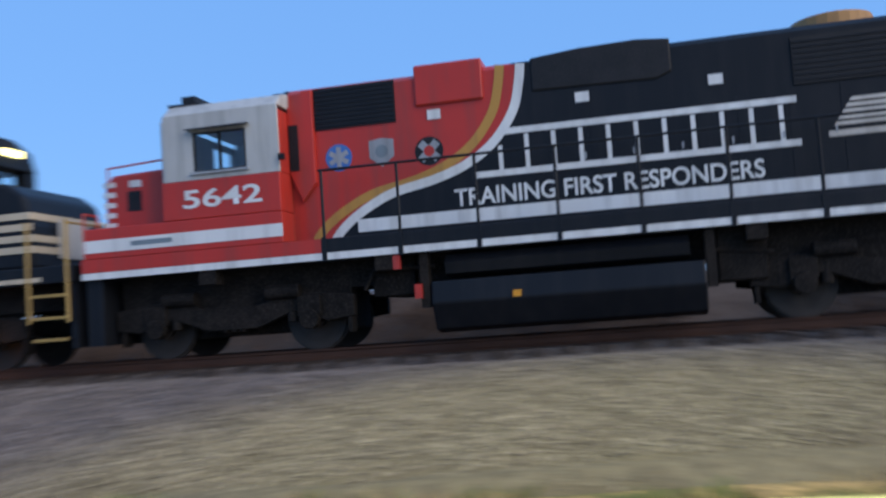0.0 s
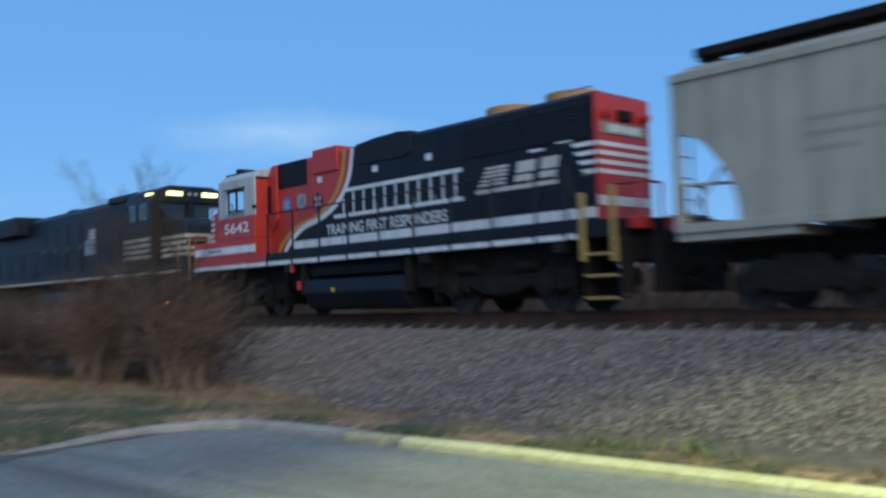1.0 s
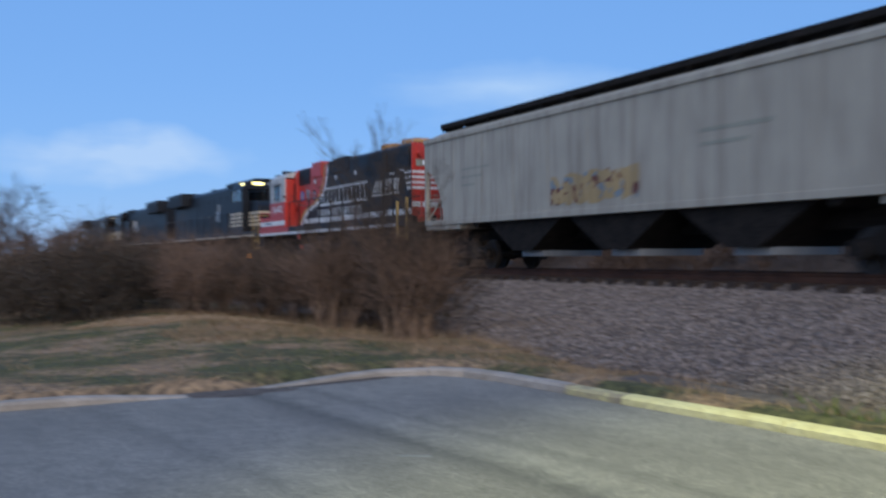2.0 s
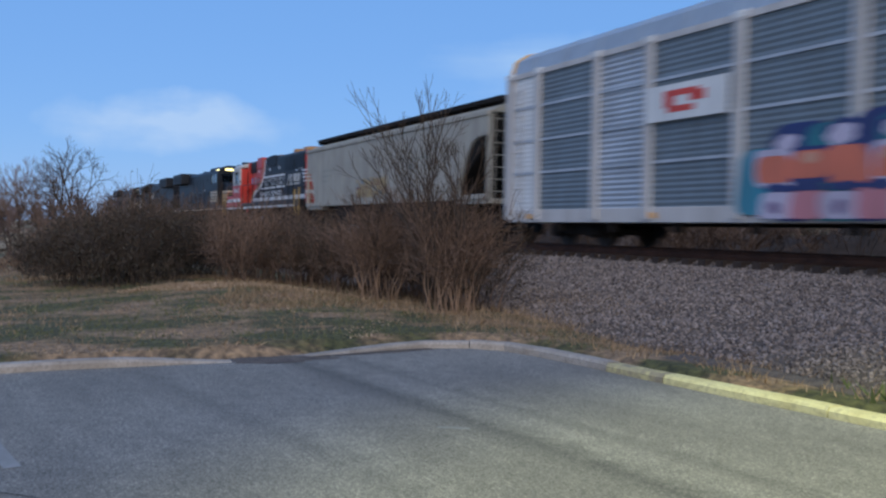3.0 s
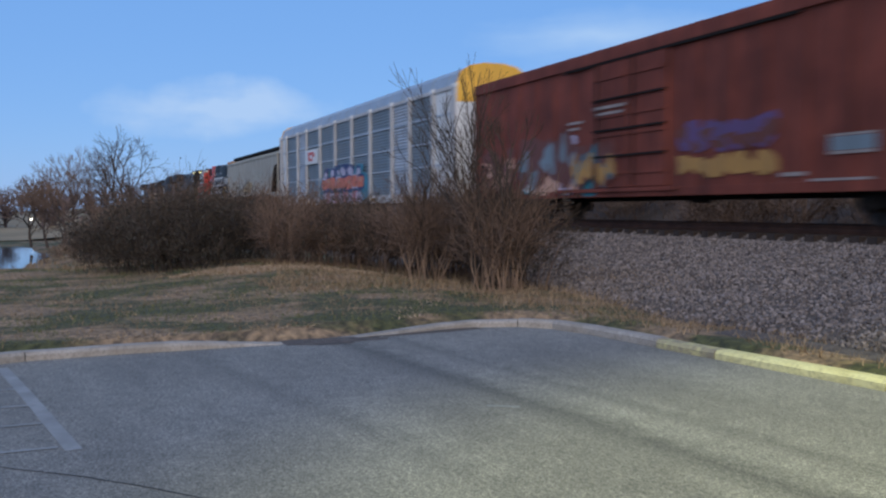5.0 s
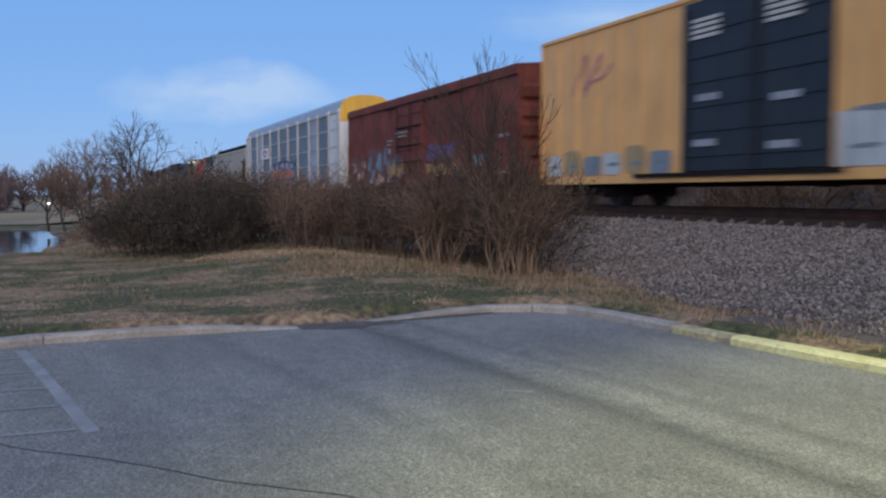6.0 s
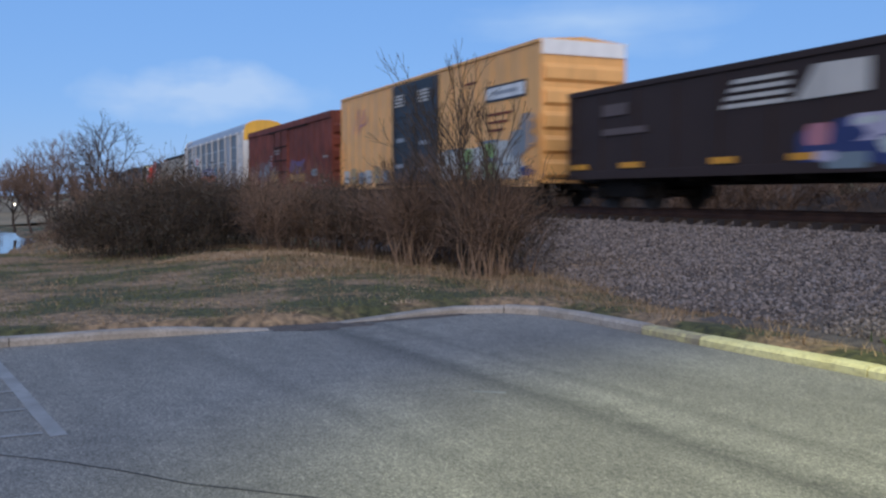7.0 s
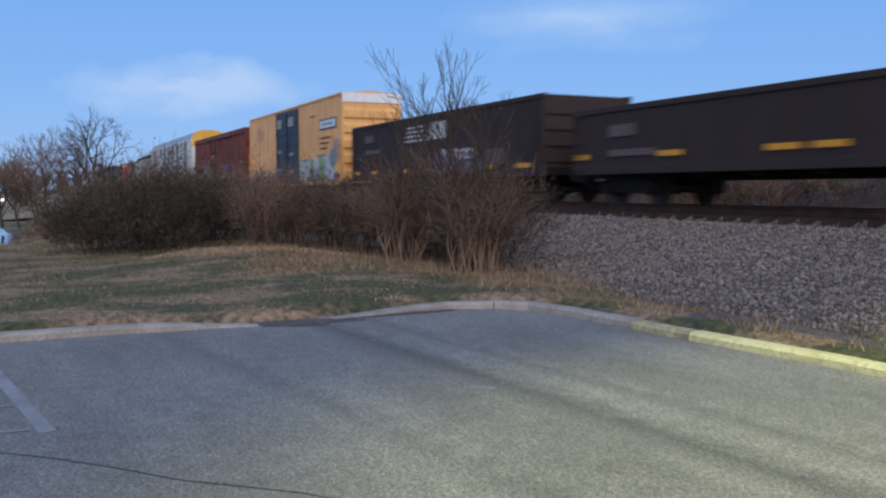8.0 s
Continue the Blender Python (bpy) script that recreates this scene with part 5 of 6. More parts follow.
def brown_boxcar():
    s0 = 66.95
    e = box_car(s0, 19.8, .66, 4.60, M_BROWN, "rusty brown boxcar covered with graffiti", (7.7, 11.0), M_BROWN)
    y = -1.48 - .028
    part("letter_board", boxes((-.02, 19.82, -1.56, -1.48, 4.30, 4.57)), M_BROWN, e, "plain fascia under the roof edge", .012)
    # upper track strip; its near-black colour also paints the shade under the fascia
    part("door_track", boxes((6.2, 15.2, -1.575, -1.48, 4.23, 4.296)), M_DARK, e)
    # near-black bars give the doors the shade between their ribs
    for z in (1.72, 2.42, 3.24):
        part("door_shade_bar", boxes((7.75, 10.95, -1.62, -1.555, z, z + .05)), M_DARK, e)
    rnd = random.Random(21)
    for k, (a, b, c, d, colour) in enumerate(((70.3, 71.3, .8, 2.0, "teal"), (70.5, 71.3, .85, 2.15, "pale"), (71.2, 72.2, .75, 2.0, "peach"), (72.0, 72.9, .85, 2.3, "peach"), (72.7, 73.5, .75, 2.45, "lilac"), (73.3, 74.3, .8, 1.7, "peach"), (73.9, 74.8, .7, 1.5, "teal"))):
        block_letter(e, a - s0, b - s0, c, d, y - .001 - .0006 * k, colour, rnd, "pale peach and grey sprayed letter")
    for k, (a, z, r1, r2, colour) in enumerate(((71.0, 1.6, .18, .12, "rust"), (71.8, 1.3, .16, .22, "rust"), (72.5, 1.7, .14, .2, "smoke"), (73.1, 1.2, .12, .25, "rust"), (72.0, 2.05, .5, .07, "pale"), (73.7, 1.1, .2, .1, "smoke"), (73.2, 2.2, .2, .12, "pale"))):
        blob(e, a - s0, z, r1, r2, y - .007 - .0006 * k, colour, rnd, "sprayed stroke")
    spray(e, 73.6 - s0, 75.8 - s0, .85, 2.2, y - .09, ("rust", "teal", "gold"), 4, 22, label="teal graffiti")
    spray(e, 78.3 - s0, 81.6 - s0, 1.6, 2.4, y, ("purple", "purple", "rust"), 5, 23, label="purple graffiti")
    spray(e, 78.3 - s0, 81.6 - s0, 1.05, 1.6, y, ("gold", "gold"), 5, 24, label="yellow graffiti")
    spray(e, 67.4 - s0, 70.0 - s0, .9, 2.4, y, ("rust", "peach", "rust"), 3, 25, label="faint graffiti")
    for x0, x1, yy, z0, z1 in ((7.8, 9.3, -1.60, 3.02, 3.10), (7.9, 9.2, -1.60, 2.86, 2.93), (6.3, 7.1, y, 2.75, 2.82), (6.3, 6.9, y, 2.58, 2.65), (16.0, 17.1, y, 1.72, 1.77), (16.0, 17.1, y, 1.38, 1.44), (14.7, 15.4, y, 1.0, 1.08), (15.5, 17.0, y, .88, .93), (18.2, 19.2, y, 2.3, 2.42), (18.2, 19.1, y, 1.05, 1.15)):
        part("stencil_bar", boxes((x0, x1, yy - .004, yy, z0, z1)), M_PALE, e)
    part("data_panel", boxes((16.0, 17.1, y - .003, y, 1.45, 1.71)), SPRAY["smoke"], e, "dim green data panel")
    spray(e, 70.3 - s0, 73.8 - s0, .9, 2.6, y - .008, ("rust", "smoke"), 4, 27, label="dark outlines of the graffiti")
    return e


def yellow_boxcar():
    s0 = 88.35
    e = box_car(s0, 19.35, .62, 4.96, M_ORANGE, "tall yellow boxcar with black double doors and graffiti", (7.15, 11.85), M_DOOR, white_end=True)
    y = -1.48 - .028
    part("sign_border", boxes((104.1 - s0, 106.85 - s0, y - .006, y, 3.40, 3.92)), M_DOOR, e)
    part("sign_board", boxes((104.2 - s0, 106.75 - s0, y - .012, y - .004, 3.47, 3.85)), M_WHITE, e, "white sign with dark border")
    part("stencil_bar", boxes((104.6 - s0, 106.3 - s0, y - .016, y - .011, 3.60, 3.72)), M_GREY, e)
    for k in range(3):
        part("stencil_bar", boxes((104.2 - s0, 106.0 - s0 - .3 * k, y - .005, y, 2.95 - .26 * k, 3.03 - .26 * k)), M_BROWN, e)
    part("stencil_bar", boxes((102.4 - s0, 103.4 - s0, y - .005, y, 4.15, 4.22)), M_BROWN, e)
    for a in (95.9, 98.4):
        for k in range(4):
            part("door_label", boxes((a - s0, a + 1.0 - s0, -1.60, -1.595, 3.95 + .13 * k, 4.03 + .13 * k)), M_LOGO, e)
    for a, z in ((96.0, 1.45), (98.5, 1.3), (98.6, 2.3), (96.1, 2.5)):
        part("door_label", boxes((a - s0, a + .8 - s0, -1.60, -1.595, z, z + .16)), M_GREY, e)
    for pts in ([(90.2, 3.2), (90.7, 3.9), (91.0, 4.3), (91.1, 3.6), (90.8, 3.3)], [(90.9, 3.1), (91.4, 3.8), (91.8, 4.25), (91.6, 3.7)], [(91.2, 3.5), (91.9, 3.6), (92.3, 3.9)]):
        part("graffiti", ribbon(bmesh.new(), smooth_curve([(a - s0, b) for a, b in pts], 5), .07, y - .002), SPRAY["pink"], e, "thin pink tag")
    rnd = random.Random(31)
    part("graffiti", poly(bmesh.new(), [(100.32 - s0, .87), (106.5 - s0, .87), (106.75 - s0, 1.2), (106.4 - s0, 1.75), (105.6 - s0, 2.12), (104.3 - s0, 2.05), (103.2 - s0, 1.96), (101.6 - s0, 2.0), (100.32 - s0, 1.92)], y - .001), SPRAY["pale"], e, "pale sprayed background")
    for k, (a, b, c, d, colour) in enumerate(((100.4, 101.2, .9, 1.8, "pale"), (101.3, 102.2, .95, 1.85, "pale"), (102.3, 103.0, .88, 1.95, "green"), (103.05, 103.9, .9, 1.9, "pale"), (104.0, 104.85, .88, 2.1, "green"), (104.95, 106.0, 1.1, 2.05, "pale"))):
        block_letter(e, a - s0, b - s0, c, d, y - .004 - .0006 * k, colour, rnd, "pale green and white sprayed letter")
    for k, (a, z, r1, r2, colour) in enumerate(((102.6, 1.45, .55, .05, "smoke"), (104.5, 1.5, .6, .10, "smoke"), (105.6, 1.35, .4, .04, "smoke"), (101.0, 1.25, .4, .05, "slate"), (103.4, 1.12, .5, .05, "slate"), (101.5, 1.95, 1.0, .05, "slate"), (104.4, 2.12, .9, .05, "smoke"), (106.9, 1.1, .5, .14, "navy"))):
        blob(e, a - s0, z, r1, r2, y - .010 - .0006 * k, colour, rnd, "dark sprayed stroke")
    for k, (a, z, r1, r2) in enumerate(((106.6, 2.05, .75, .42), (106.95, 2.55, .5, .30), (106.3, 1.75, .5, .25))):
        blob(e, a - s0, z, r1, r2, y - .016 - .0006 * k, "slate", rnd, "grey sprayed cloud")
    for k in range(6):
        block_letter(e, 88.7 + 1.08 * k - s0, 89.6 + 1.08 * k - s0, .87, 1.5 + .12 * math.sin(2 * k), y - .002 - .0006 * k, ("pale", "tan", "slate")[k % 3], rnd, "pale sprayed letter")
        blob(e, 89.2 + 1.08 * k - s0, 1.15, .25, .06, y - .008 - .0006 * k, "smoke", rnd, "dark sprayed stroke")
    return e


def gondola(s0, L, z0, z1, seed, horse, label):
    e = car("gondola_car", s0, label, "freight car", "freight cars")
    w = 1.5
    for y, sg in ((-w, -1), (w, 1)):
        part("side_wall", boxes((0, L, min(y, y - sg * .05), max(y, y - sg * .05), z0, z1)), M_GON, e)
        part("top_rail", boxes((-.03, L + .03, min(y - sg * .1, y + sg * .05), max(y - sg * .1, y + sg * .05), z1 - .12, z1 + .03)), M_GON, e, bevel=.015)
        part("side_sill", boxes((0, L, min(y, y + sg * .04), max(y, y + sg * .04), z0 - .02, z0 + .2)), M_GON, e, bevel=.01)
        n = 11
        for k in range(n + 1):
            x = .05 + k * (L - .1) / n
            part("side_post", boxes((x - .05, x + .05, min(y, y + sg * .035), max(y, y + sg * .035), z0 + .2, z1 - .12)), M_GON, e)
    for x, d in ((0, 1), (L, -1)):
        end = part("end_wall", boxes((min(x, x + d * .06), max(x, x + d * .06), -w + .05, w - .05, z0 + .25, z1)), M_GON, e)
        for k in range(4):
            z = z0 + .4 + k * (z1 - z0 - .5) / 4
            part("end_rib", boxes((min(x, x - d * .07), max(x, x - d * .07), -w + .05, w - .05, z, z + .12)), M_GON, end)
        lad = part("ladder", rods(((x + d * .1, -w - .08, z0 - .15), (x + d * .1, -w - .08, z1 - .1)), ((x + d * .52, -w - .08, z0 - .15), (x + d * .52, -w - .08, z1 - .1)), r=.02), M_GON, e)
        for k in range(5):
            part("rung", rods(((x + d * .1, -w - .08, z0 + .1 + .36 * k), (x + d * .52, -w - .08, z0 + .1 + .36 * k)), r=.016), M_GON, lad)
    part("floor", boxes((.06, L - .06, -w + .06, w - .06, z0 + .02, z0 + .12)), M_DARK, e)
    part("centre_sill", boxes((.1, L - .1, -.3, .3, z0 - .2, z0 + .02)), M_DARK, e)
    for k in range(7):
        part("cross_bearer", boxes((3.2 + k * (L - 6.4) / 6 - .06, 3.2 + k * (L - 6.4) / 6 + .06, -w + .1, w - .1, z0 - .12, z0 + .02)), M_DARK, e)
    y = -w - .045
    if horse:
        for k in range(4):
            z = 2.22 + .17 * k
            part("logo_bar", poly(bmesh.new(), [(6.3 + .1 * k, z), (8.3, z), (8.3, z + .09), (6.35 + .1 * k, z + .09)], y), M_LOGO, e)
        part("logo_shape", poly(bmesh.new(), [(8.4, 2.22), (10.2, 2.25), (10.2, 2.85), (8.9, 2.88), (8.7, 2.6)], y), M_LOGO, e, "plain white logo shape")
        rnd = random.Random(seed)
        for k, (a, b, c, d, colour) in enumerate(((8.5, 9.5, 1.0, 1.62, "navy"), (8.7, 9.3, 1.32, 1.74, "pink"), (9.3, 10.6, .95, 1.8, "navy"), (9.8, 11.2, 1.35, 1.85, "lilac"), (10.4, 11.6, .9, 1.45, "navy"), (11.0, 12.6, 1.4, 1.80, "pale"), (11.5, 13.3, .9, 1.45, "navy"), (9.2, 10.2, .86, 1.16, "smoke"), (11.7, 12.4, .9, 1.35, "slate"))):
            block_letter(e, a, b, c, d, y - .0008 * k, colour, rnd, "pale and navy sprayed letter")
        for k, (a, z, r1, r2, colour) in enumerate(((9.9, 1.5, .3, .12, "navy"), (10.7, 1.25, .25, .16, "pale"), (11.4, 1.62, .35, .07, "pink"), (12.2, 1.6, .25, .1, "navy"), (10.2, 1.72, .3, .08, "pale"), (12.9, 1.15, .3, .12, "smoke"), (9.2, 1.1, .3, .1, "lilac"))):
            blob(e, a, z, r1, r2, y - .009 - .0006 * k, colour, rnd, "sprayed stroke")
    part("stencil_bar", boxes((1.7, 2.8, y - .003, y + .002, z1 - .75, z1 - .45), (1.7, 3.6, y - .003, y + .002, z1 - 1.25, z1 - 1.08)), M_DIM, e)
    part("stencil_bar", boxes((L - 3.6, L - 2.4, y - .003, y + .002, 1.2, 1.7)), M_DIM, e)
    for x, d in ((.15, .85), (2.5, .9), (5.95, .8), (8.3, .8), (13.1, .75), (15.25, .95)) if horse else ((.05, .75), (3.7, .9), (7.2, .9), (8.4, .85), (11.8, .9), (15.3, .9)):
        part("reflector", boxes((x, x + d, y - .006, y + .002, 1.05, 1.19) if horse else (x, x + d, y - .006, y + .002, 1.18, 1.31)), M_REFL, e, "orange reflective strip")
    truck(e, 1.9), truck(e, L - 1.9)
    coupler(e, 0, -1), coupler(e, L, 1)
    return e


black_diesel(-22.3, 22.0, True, True)
black_diesel(-45.3, 22.0, False, False)
black_diesel(-68.3, 22.0, True, False)
red_diesel()
covered_hopper()
car_carrier()
brown_boxcar()
yellow_boxcar()
gondola(109.35, 16.9, .80, 3.16, 41, True, "black high-sided gondola car with a white logo")
gondola(127.85, 16.9, .80, 2.48, 42, False, "black low-sided gondola car with orange reflectors")

# ---- shrubs and bare trees beside and beyond the track ----
def twig_mesh(segs, sides=3):
    verts, faces = [], []
    for p, q, r0, r1 in segs:
        p, q = Vector(p), Vector(q)
        d = q - p
        if d.length < 1e-4:
            continue
        d.normalize()
        u = d.orthogonal().normalized()
        w = d.cross(u)
        b = len(verts)
        for c, r in ((p, r0), (q, r1)):
            for i in range(sides):
                a = 6.2832 * i / sides
                verts.append(tuple(c + r * (math.cos(a) * u + math.sin(a) * w)))
        for i in range(sides):
            j = (i + 1) % sides
            faces.append((b + i, b + j, b + sides + j, b + sides + i))
    return verts, faces


def grow(rnd, p, d, length, r, depth, out, spread=0.6, droop=0.0, kids=(2, 3), bend=0.12, ratio=(.45, .72)):
    """A limb in three bent pieces, with side limbs; adds (p, q, r0, r1, depth)."""
    n = 3
    for i in range(n):
        d = (d + Vector((rnd.gauss(0, bend), rnd.gauss(0, bend), rnd.gauss(0, bend) - droop))).normalized()
        q = p + d * length / n
        r1 = r * (1 - .28)
        out.append((p, q, r, r1, depth))
        p, r = q, r1
        if depth > 0 and (i > 0 or depth < 2):
            for _ in range(rnd.randint(*kids) - (1 if i < n - 1 else 0)):
                side = Vector((rnd.gauss(0, 1), rnd.gauss(0, 1), rnd.gauss(0, .6))).normalized()
                grow(rnd, p, (d + side * spread * rnd.uniform(.6, 1.3)).normalized(), length * rnd.uniform(*ratio), r * .62, depth - 1, out, spread, droop, kids, bend, ratio)


def fork(rnd, p, d, length, r, depth, out, angle, lift, ratio):
    """A limb in bent pieces that forks at its tip and throws a few side shoots; adds (p, q, r0, r1, depth)."""
    n = 4
    for i in range(n):
        d = (d + Vector((rnd.gauss(0, .09), rnd.gauss(0, .09), rnd.gauss(0, .07) + lift))).normalized()
        q = p + d * length / n
        out.append((p, q, r * (1 - .09 * i), r * (1 - .09 * (i + 1)), depth))
        p = q
        if depth > 0 and i in (1, 2) and rnd.random() < .75:
            a = rnd.uniform(0, 6.2832)
            u = d.orthogonal().normalized()
            side = math.cos(a) * u + math.sin(a) * d.cross(u)
            fork(rnd, p, (d + side * math.tan(angle * rnd.uniform(1.0, 1.6))).normalized(), length * rnd.uniform(.45, .7), r * .42, max(depth - 2, 0), out, angle, lift, ratio)
    if depth > 0:
        a = rnd.uniform(0, 6.2832)
        k = 3 if rnd.random() < .35 else 2
        for c in range(k):
            u = d.orthogonal().normalized()
            side = math.cos(a + 6.2832 * c / k) * u + math.sin(a + 6.2832 * c / k) * d.cross(u)
            fork(rnd, p, (d + side * math.tan(angle * rnd.uniform(.55, 1.25))).normalized(), length * rnd.uniform(*ratio), r * .64, depth - 1, out, angle, lift, ratio)


def tree(name, x, y, z, height, seed, label, lean=(0, 0), depth=6, r=.14, angle=34, first=.3, fine=.008, ratio=(.66, .86), lift=.03, limbs=None):
    """A bare tree: trunk, limbs, and a crown of fine twigs."""
    rnd = random.Random(seed)
    e = tagged(new(name), label, "tree", "bare trees")
    e.matrix_basis = pose(x, y, z)
    segs = []
    fork(rnd, Vector((0, 0, -.15)), Vector((lean[0], lean[1], 1)).normalized(), height * first, r, depth, segs, radians(angle), lift, ratio)
    k = height / max(q.z for _, q, *_ in segs)
    segs = [(p * k, q * k, a, b, d) for p, q, a, b, d in segs]
    raw("trunk", *twig_mesh([t[:4] for t in segs if t[4] == depth], 8), M_BARK, e)
    raw("branchwork", *twig_mesh([(p, q, max(a, fine), max(b, fine)) for p, q, a, b, d in segs if depth - 2 <= d < depth], 5), M_BARK, e)["kind"] = "stuff"
    raw("crown", *twig_mesh([(p, q, max(a, fine), max(b, fine * .7)) for p, q, a, b, d in segs if d < depth - 2], 3), limbs or M_DARKTWIG, e, "fine bare twigs")["kind"] = "stuff"
    return e


def shrub(x, y, wx, wy, height, n, seed, label, stem_mat, twig_mat, leaves=0, upright=.25, depth=2, rad=.013, thin=.0035):
    """A thicket of stems rising from a patch of ground, each with side twigs."""
    rnd = random.Random(seed)
    e = tagged(new("shrub"), label, "shrub", "roadside shrubs")
    z0 = float(ground_height(x, y))
    e.matrix_basis = pose(x, y, z0)
    segs, lead = [], []
    for k in range(n):
        a, q = rnd.uniform(0, 6.2832), math.sqrt(rnd.random())
        px, py = wx * q * math.cos(a), wy * q * math.sin(a)
        h = height * rnd.uniform(.40, 1.0) * (1 - .30 * q * q)
        rr = rad * rnd.uniform(.6, 1.2)
        zz = float(ground_height(x + px, y + py)) - z0
        d = Vector((px / max(wx, .1) * upright + rnd.gauss(0, .10), py / max(wy, .1) * upright + rnd.gauss(0, .10), 1)).normalized()
        first = len(segs)
        grow(rnd, Vector((px, py, zz - .05)), d, h, rr, depth, segs, .85, -.02, (3, 4), .15)
        lead += [t[:4] for t in segs[first:] if t[4] == depth]
    if stem_mat is M_STEM:
        for i in range(0, len(lead), 3):
            raw("stem", *twig_mesh(lead[i:i + 3], 5), stem_mat, e)
    else:
        raw("stalkwood", *twig_mesh(lead, 4), stem_mat, e)["kind"] = "stuff"
    raw("brushwood", *twig_mesh([(p, q, max(a, thin), max(b, thin * .8)) for p, q, a, b, d in segs if d < depth], 3), twig_mat, e, "tangled bare twigs")["kind"] = "stuff"
    if leaves:
        verts, faces = [], []
        ends = [q for p, q, a, b, d in segs if d < depth]
        for _ in range(leaves):
            c = Vector(rnd.choice(ends)) + Vector((rnd.gauss(0, .08), rnd.gauss(0, .08), rnd.gauss(0, .08)))
            u = Vector((rnd.gauss(0, 1), rnd.gauss(0, 1), rnd.gauss(0, 1))).normalized()
            w = u.orthogonal().normalized()
            b, sz = len(verts), rnd.uniform(.022, .05)
            verts += [tuple(c - u * sz), tuple(c + w * sz * .45), tuple(c + u * sz), tuple(c - w * sz * .45)]
            faces.append((b, b + 1, b + 2, b + 3))
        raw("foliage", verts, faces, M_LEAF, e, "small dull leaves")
    return e


BROWN_SHRUB = "bare brown shrub with tangled twigs beside the railway"
shrub(-14.75, 7.35, .50, .45, 1.65, 46, 1, "tall bare sapling clump with tan stems beside the railway", M_STEM, M_TWIG, rad=.013, upright=.10)
shrub(-15.3, 8.1, .55, .6, 1.45, 34, 2, BROWN_SHRUB, M_TWIG, M_DARKTWIG, leaves=500)
shrub(-16.7, 6.75, .45, .42, 1.6, 34, 3, "bare shrub with several thick tan stems", M_STEM, M_TWIG, rad=.013, upright=.10)
for i, (x, y, h) in enumerate(((-16.6, 8.2, 1.35), (-17.7, 7.6, 1.35), (-18.8, 7.2, 1.38), (-19.9, 6.7, 1.32), (-20.6, 6.0, 1.28), (-21.0, 5.2, 1.15), (-20.4, 7.9, 1.35), (-18.6, 8.5, 1.35), (-22.0, 6.6, 1.3), (-23.6, 7.2, 1.35), (-22.6, 5.6, 1.2))):
    shrub(x, y, .95, .70, h, 48, 4 + i, BROWN_SHRUB, M_TWIG, M_TWIG if i % 3 else M_DARKTWIG, leaves=350)
DARK_SHRUB = "dense dark shrub thicket with small dull leaves"
for i, (x, y, h) in enumerate(((-21.2, 2.75, 1.40), (-22.3, 2.1, 1.35), (-22.9, 3.4, 1.40), (-23.6, 1.5, 1.15), (-24.8, 2.6, 1.35), (-25.2, 4.2, 1.4), (-26.4, 2.0, 1.15), (-27.0, 3.2, 1.35), (-24.4, 5.2, 1.15), (-27.2, 4.8, 1.25))):
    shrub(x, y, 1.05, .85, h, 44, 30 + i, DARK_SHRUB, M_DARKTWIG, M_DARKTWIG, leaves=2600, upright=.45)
for i, (x, y, h) in enumerate(((-31, 3.0, 1.5), (-33, 1.5, 1.1), (-33, 4.5, 1.7), (-36, 2.4, 1.5), (-29, 6.5, 1.6), (-33, 7.5, 1.7), (-39, 4.5, 1.9), (-38, 8, 1.8), (-44, 3, 1.8), (-45, 7, 2.0))):
    shrub(x, y, 1.6, 1.3, h, 36, 50 + i, BROWN_SHRUB, M_TWIG, M_TWIG, upright=.5, thin=.006)
# beyond the track
for i in range(24):
    x = -52 + 4.0 * i + 1.2 * math.sin(i * 2.3)
    shrub(x, 23.2 + 1.0 * math.sin(i * 1.7), 2.3, 1.3, 1.5 + .25 * math.sin(i * 3.1), 52, 80 + i, "bare reddish brush beyond the railway", M_TWIG, M_TWIG, upright=.4, thin=.008)

for x, y, h, sd, ln in ((-14.95, 7.25, 4.15, 41, (.0, -.05)), (-14.80, 7.42, 3.3, 43, (.03, .05)), (-15.15, 7.10, 3.2, 45, (-.04, -.14)), (-16.7, 6.8, 2.3, 47, (.0, -.03))):
    tree("sapling", x, y, float(ground_height(x, y)), h, sd, "dark bare sapling with fine upright twigs rising from the shrubs", lean=ln, depth=5, r=.034, angle=17, first=.30, fine=.0042, ratio=(.62, .82), lift=.03)
tree("tree", -48.0, 3.55, -.1, 5.9, 14, "bare leaning deciduous tree with an open crown", lean=(.02, -.20), depth=6, r=.115, angle=32, first=.34, fine=.009, ratio=(.64, .82), lift=.01)
for x, y, h, sd, ln in ((-52.0, 2.2, 5.3, 15, (.0, -.05)), (-51.0, 2.9, 4.9, 16, (.0, .10)), (-53.5, 1.3, 4.9, 18, (0, -.16)), (-55.0, .6, 4.5, 20, (0, -.12))):
    tree("tree", x, y, -.2, h, sd, "bare vase-shaped deciduous tree with fine twigs", lean=ln, depth=6, r=.06, angle=22, first=.26, fine=.008, ratio=(.66, .84), lift=.02, limbs=M_TWIG)
for x, y, h, sd in ((-58.0, -.3, 4.0, 19), (-60.0, -1.2, 3.9, 23), (-62.0, .8, 4.2, 24)):
    tree("tree", x, y, -.3, h, sd, "low bare rounded tree with dense reddish twigs", depth=6, r=.09, angle=34, first=.14, fine=.012, ratio=(.70, .86), limbs=M_TWIG)


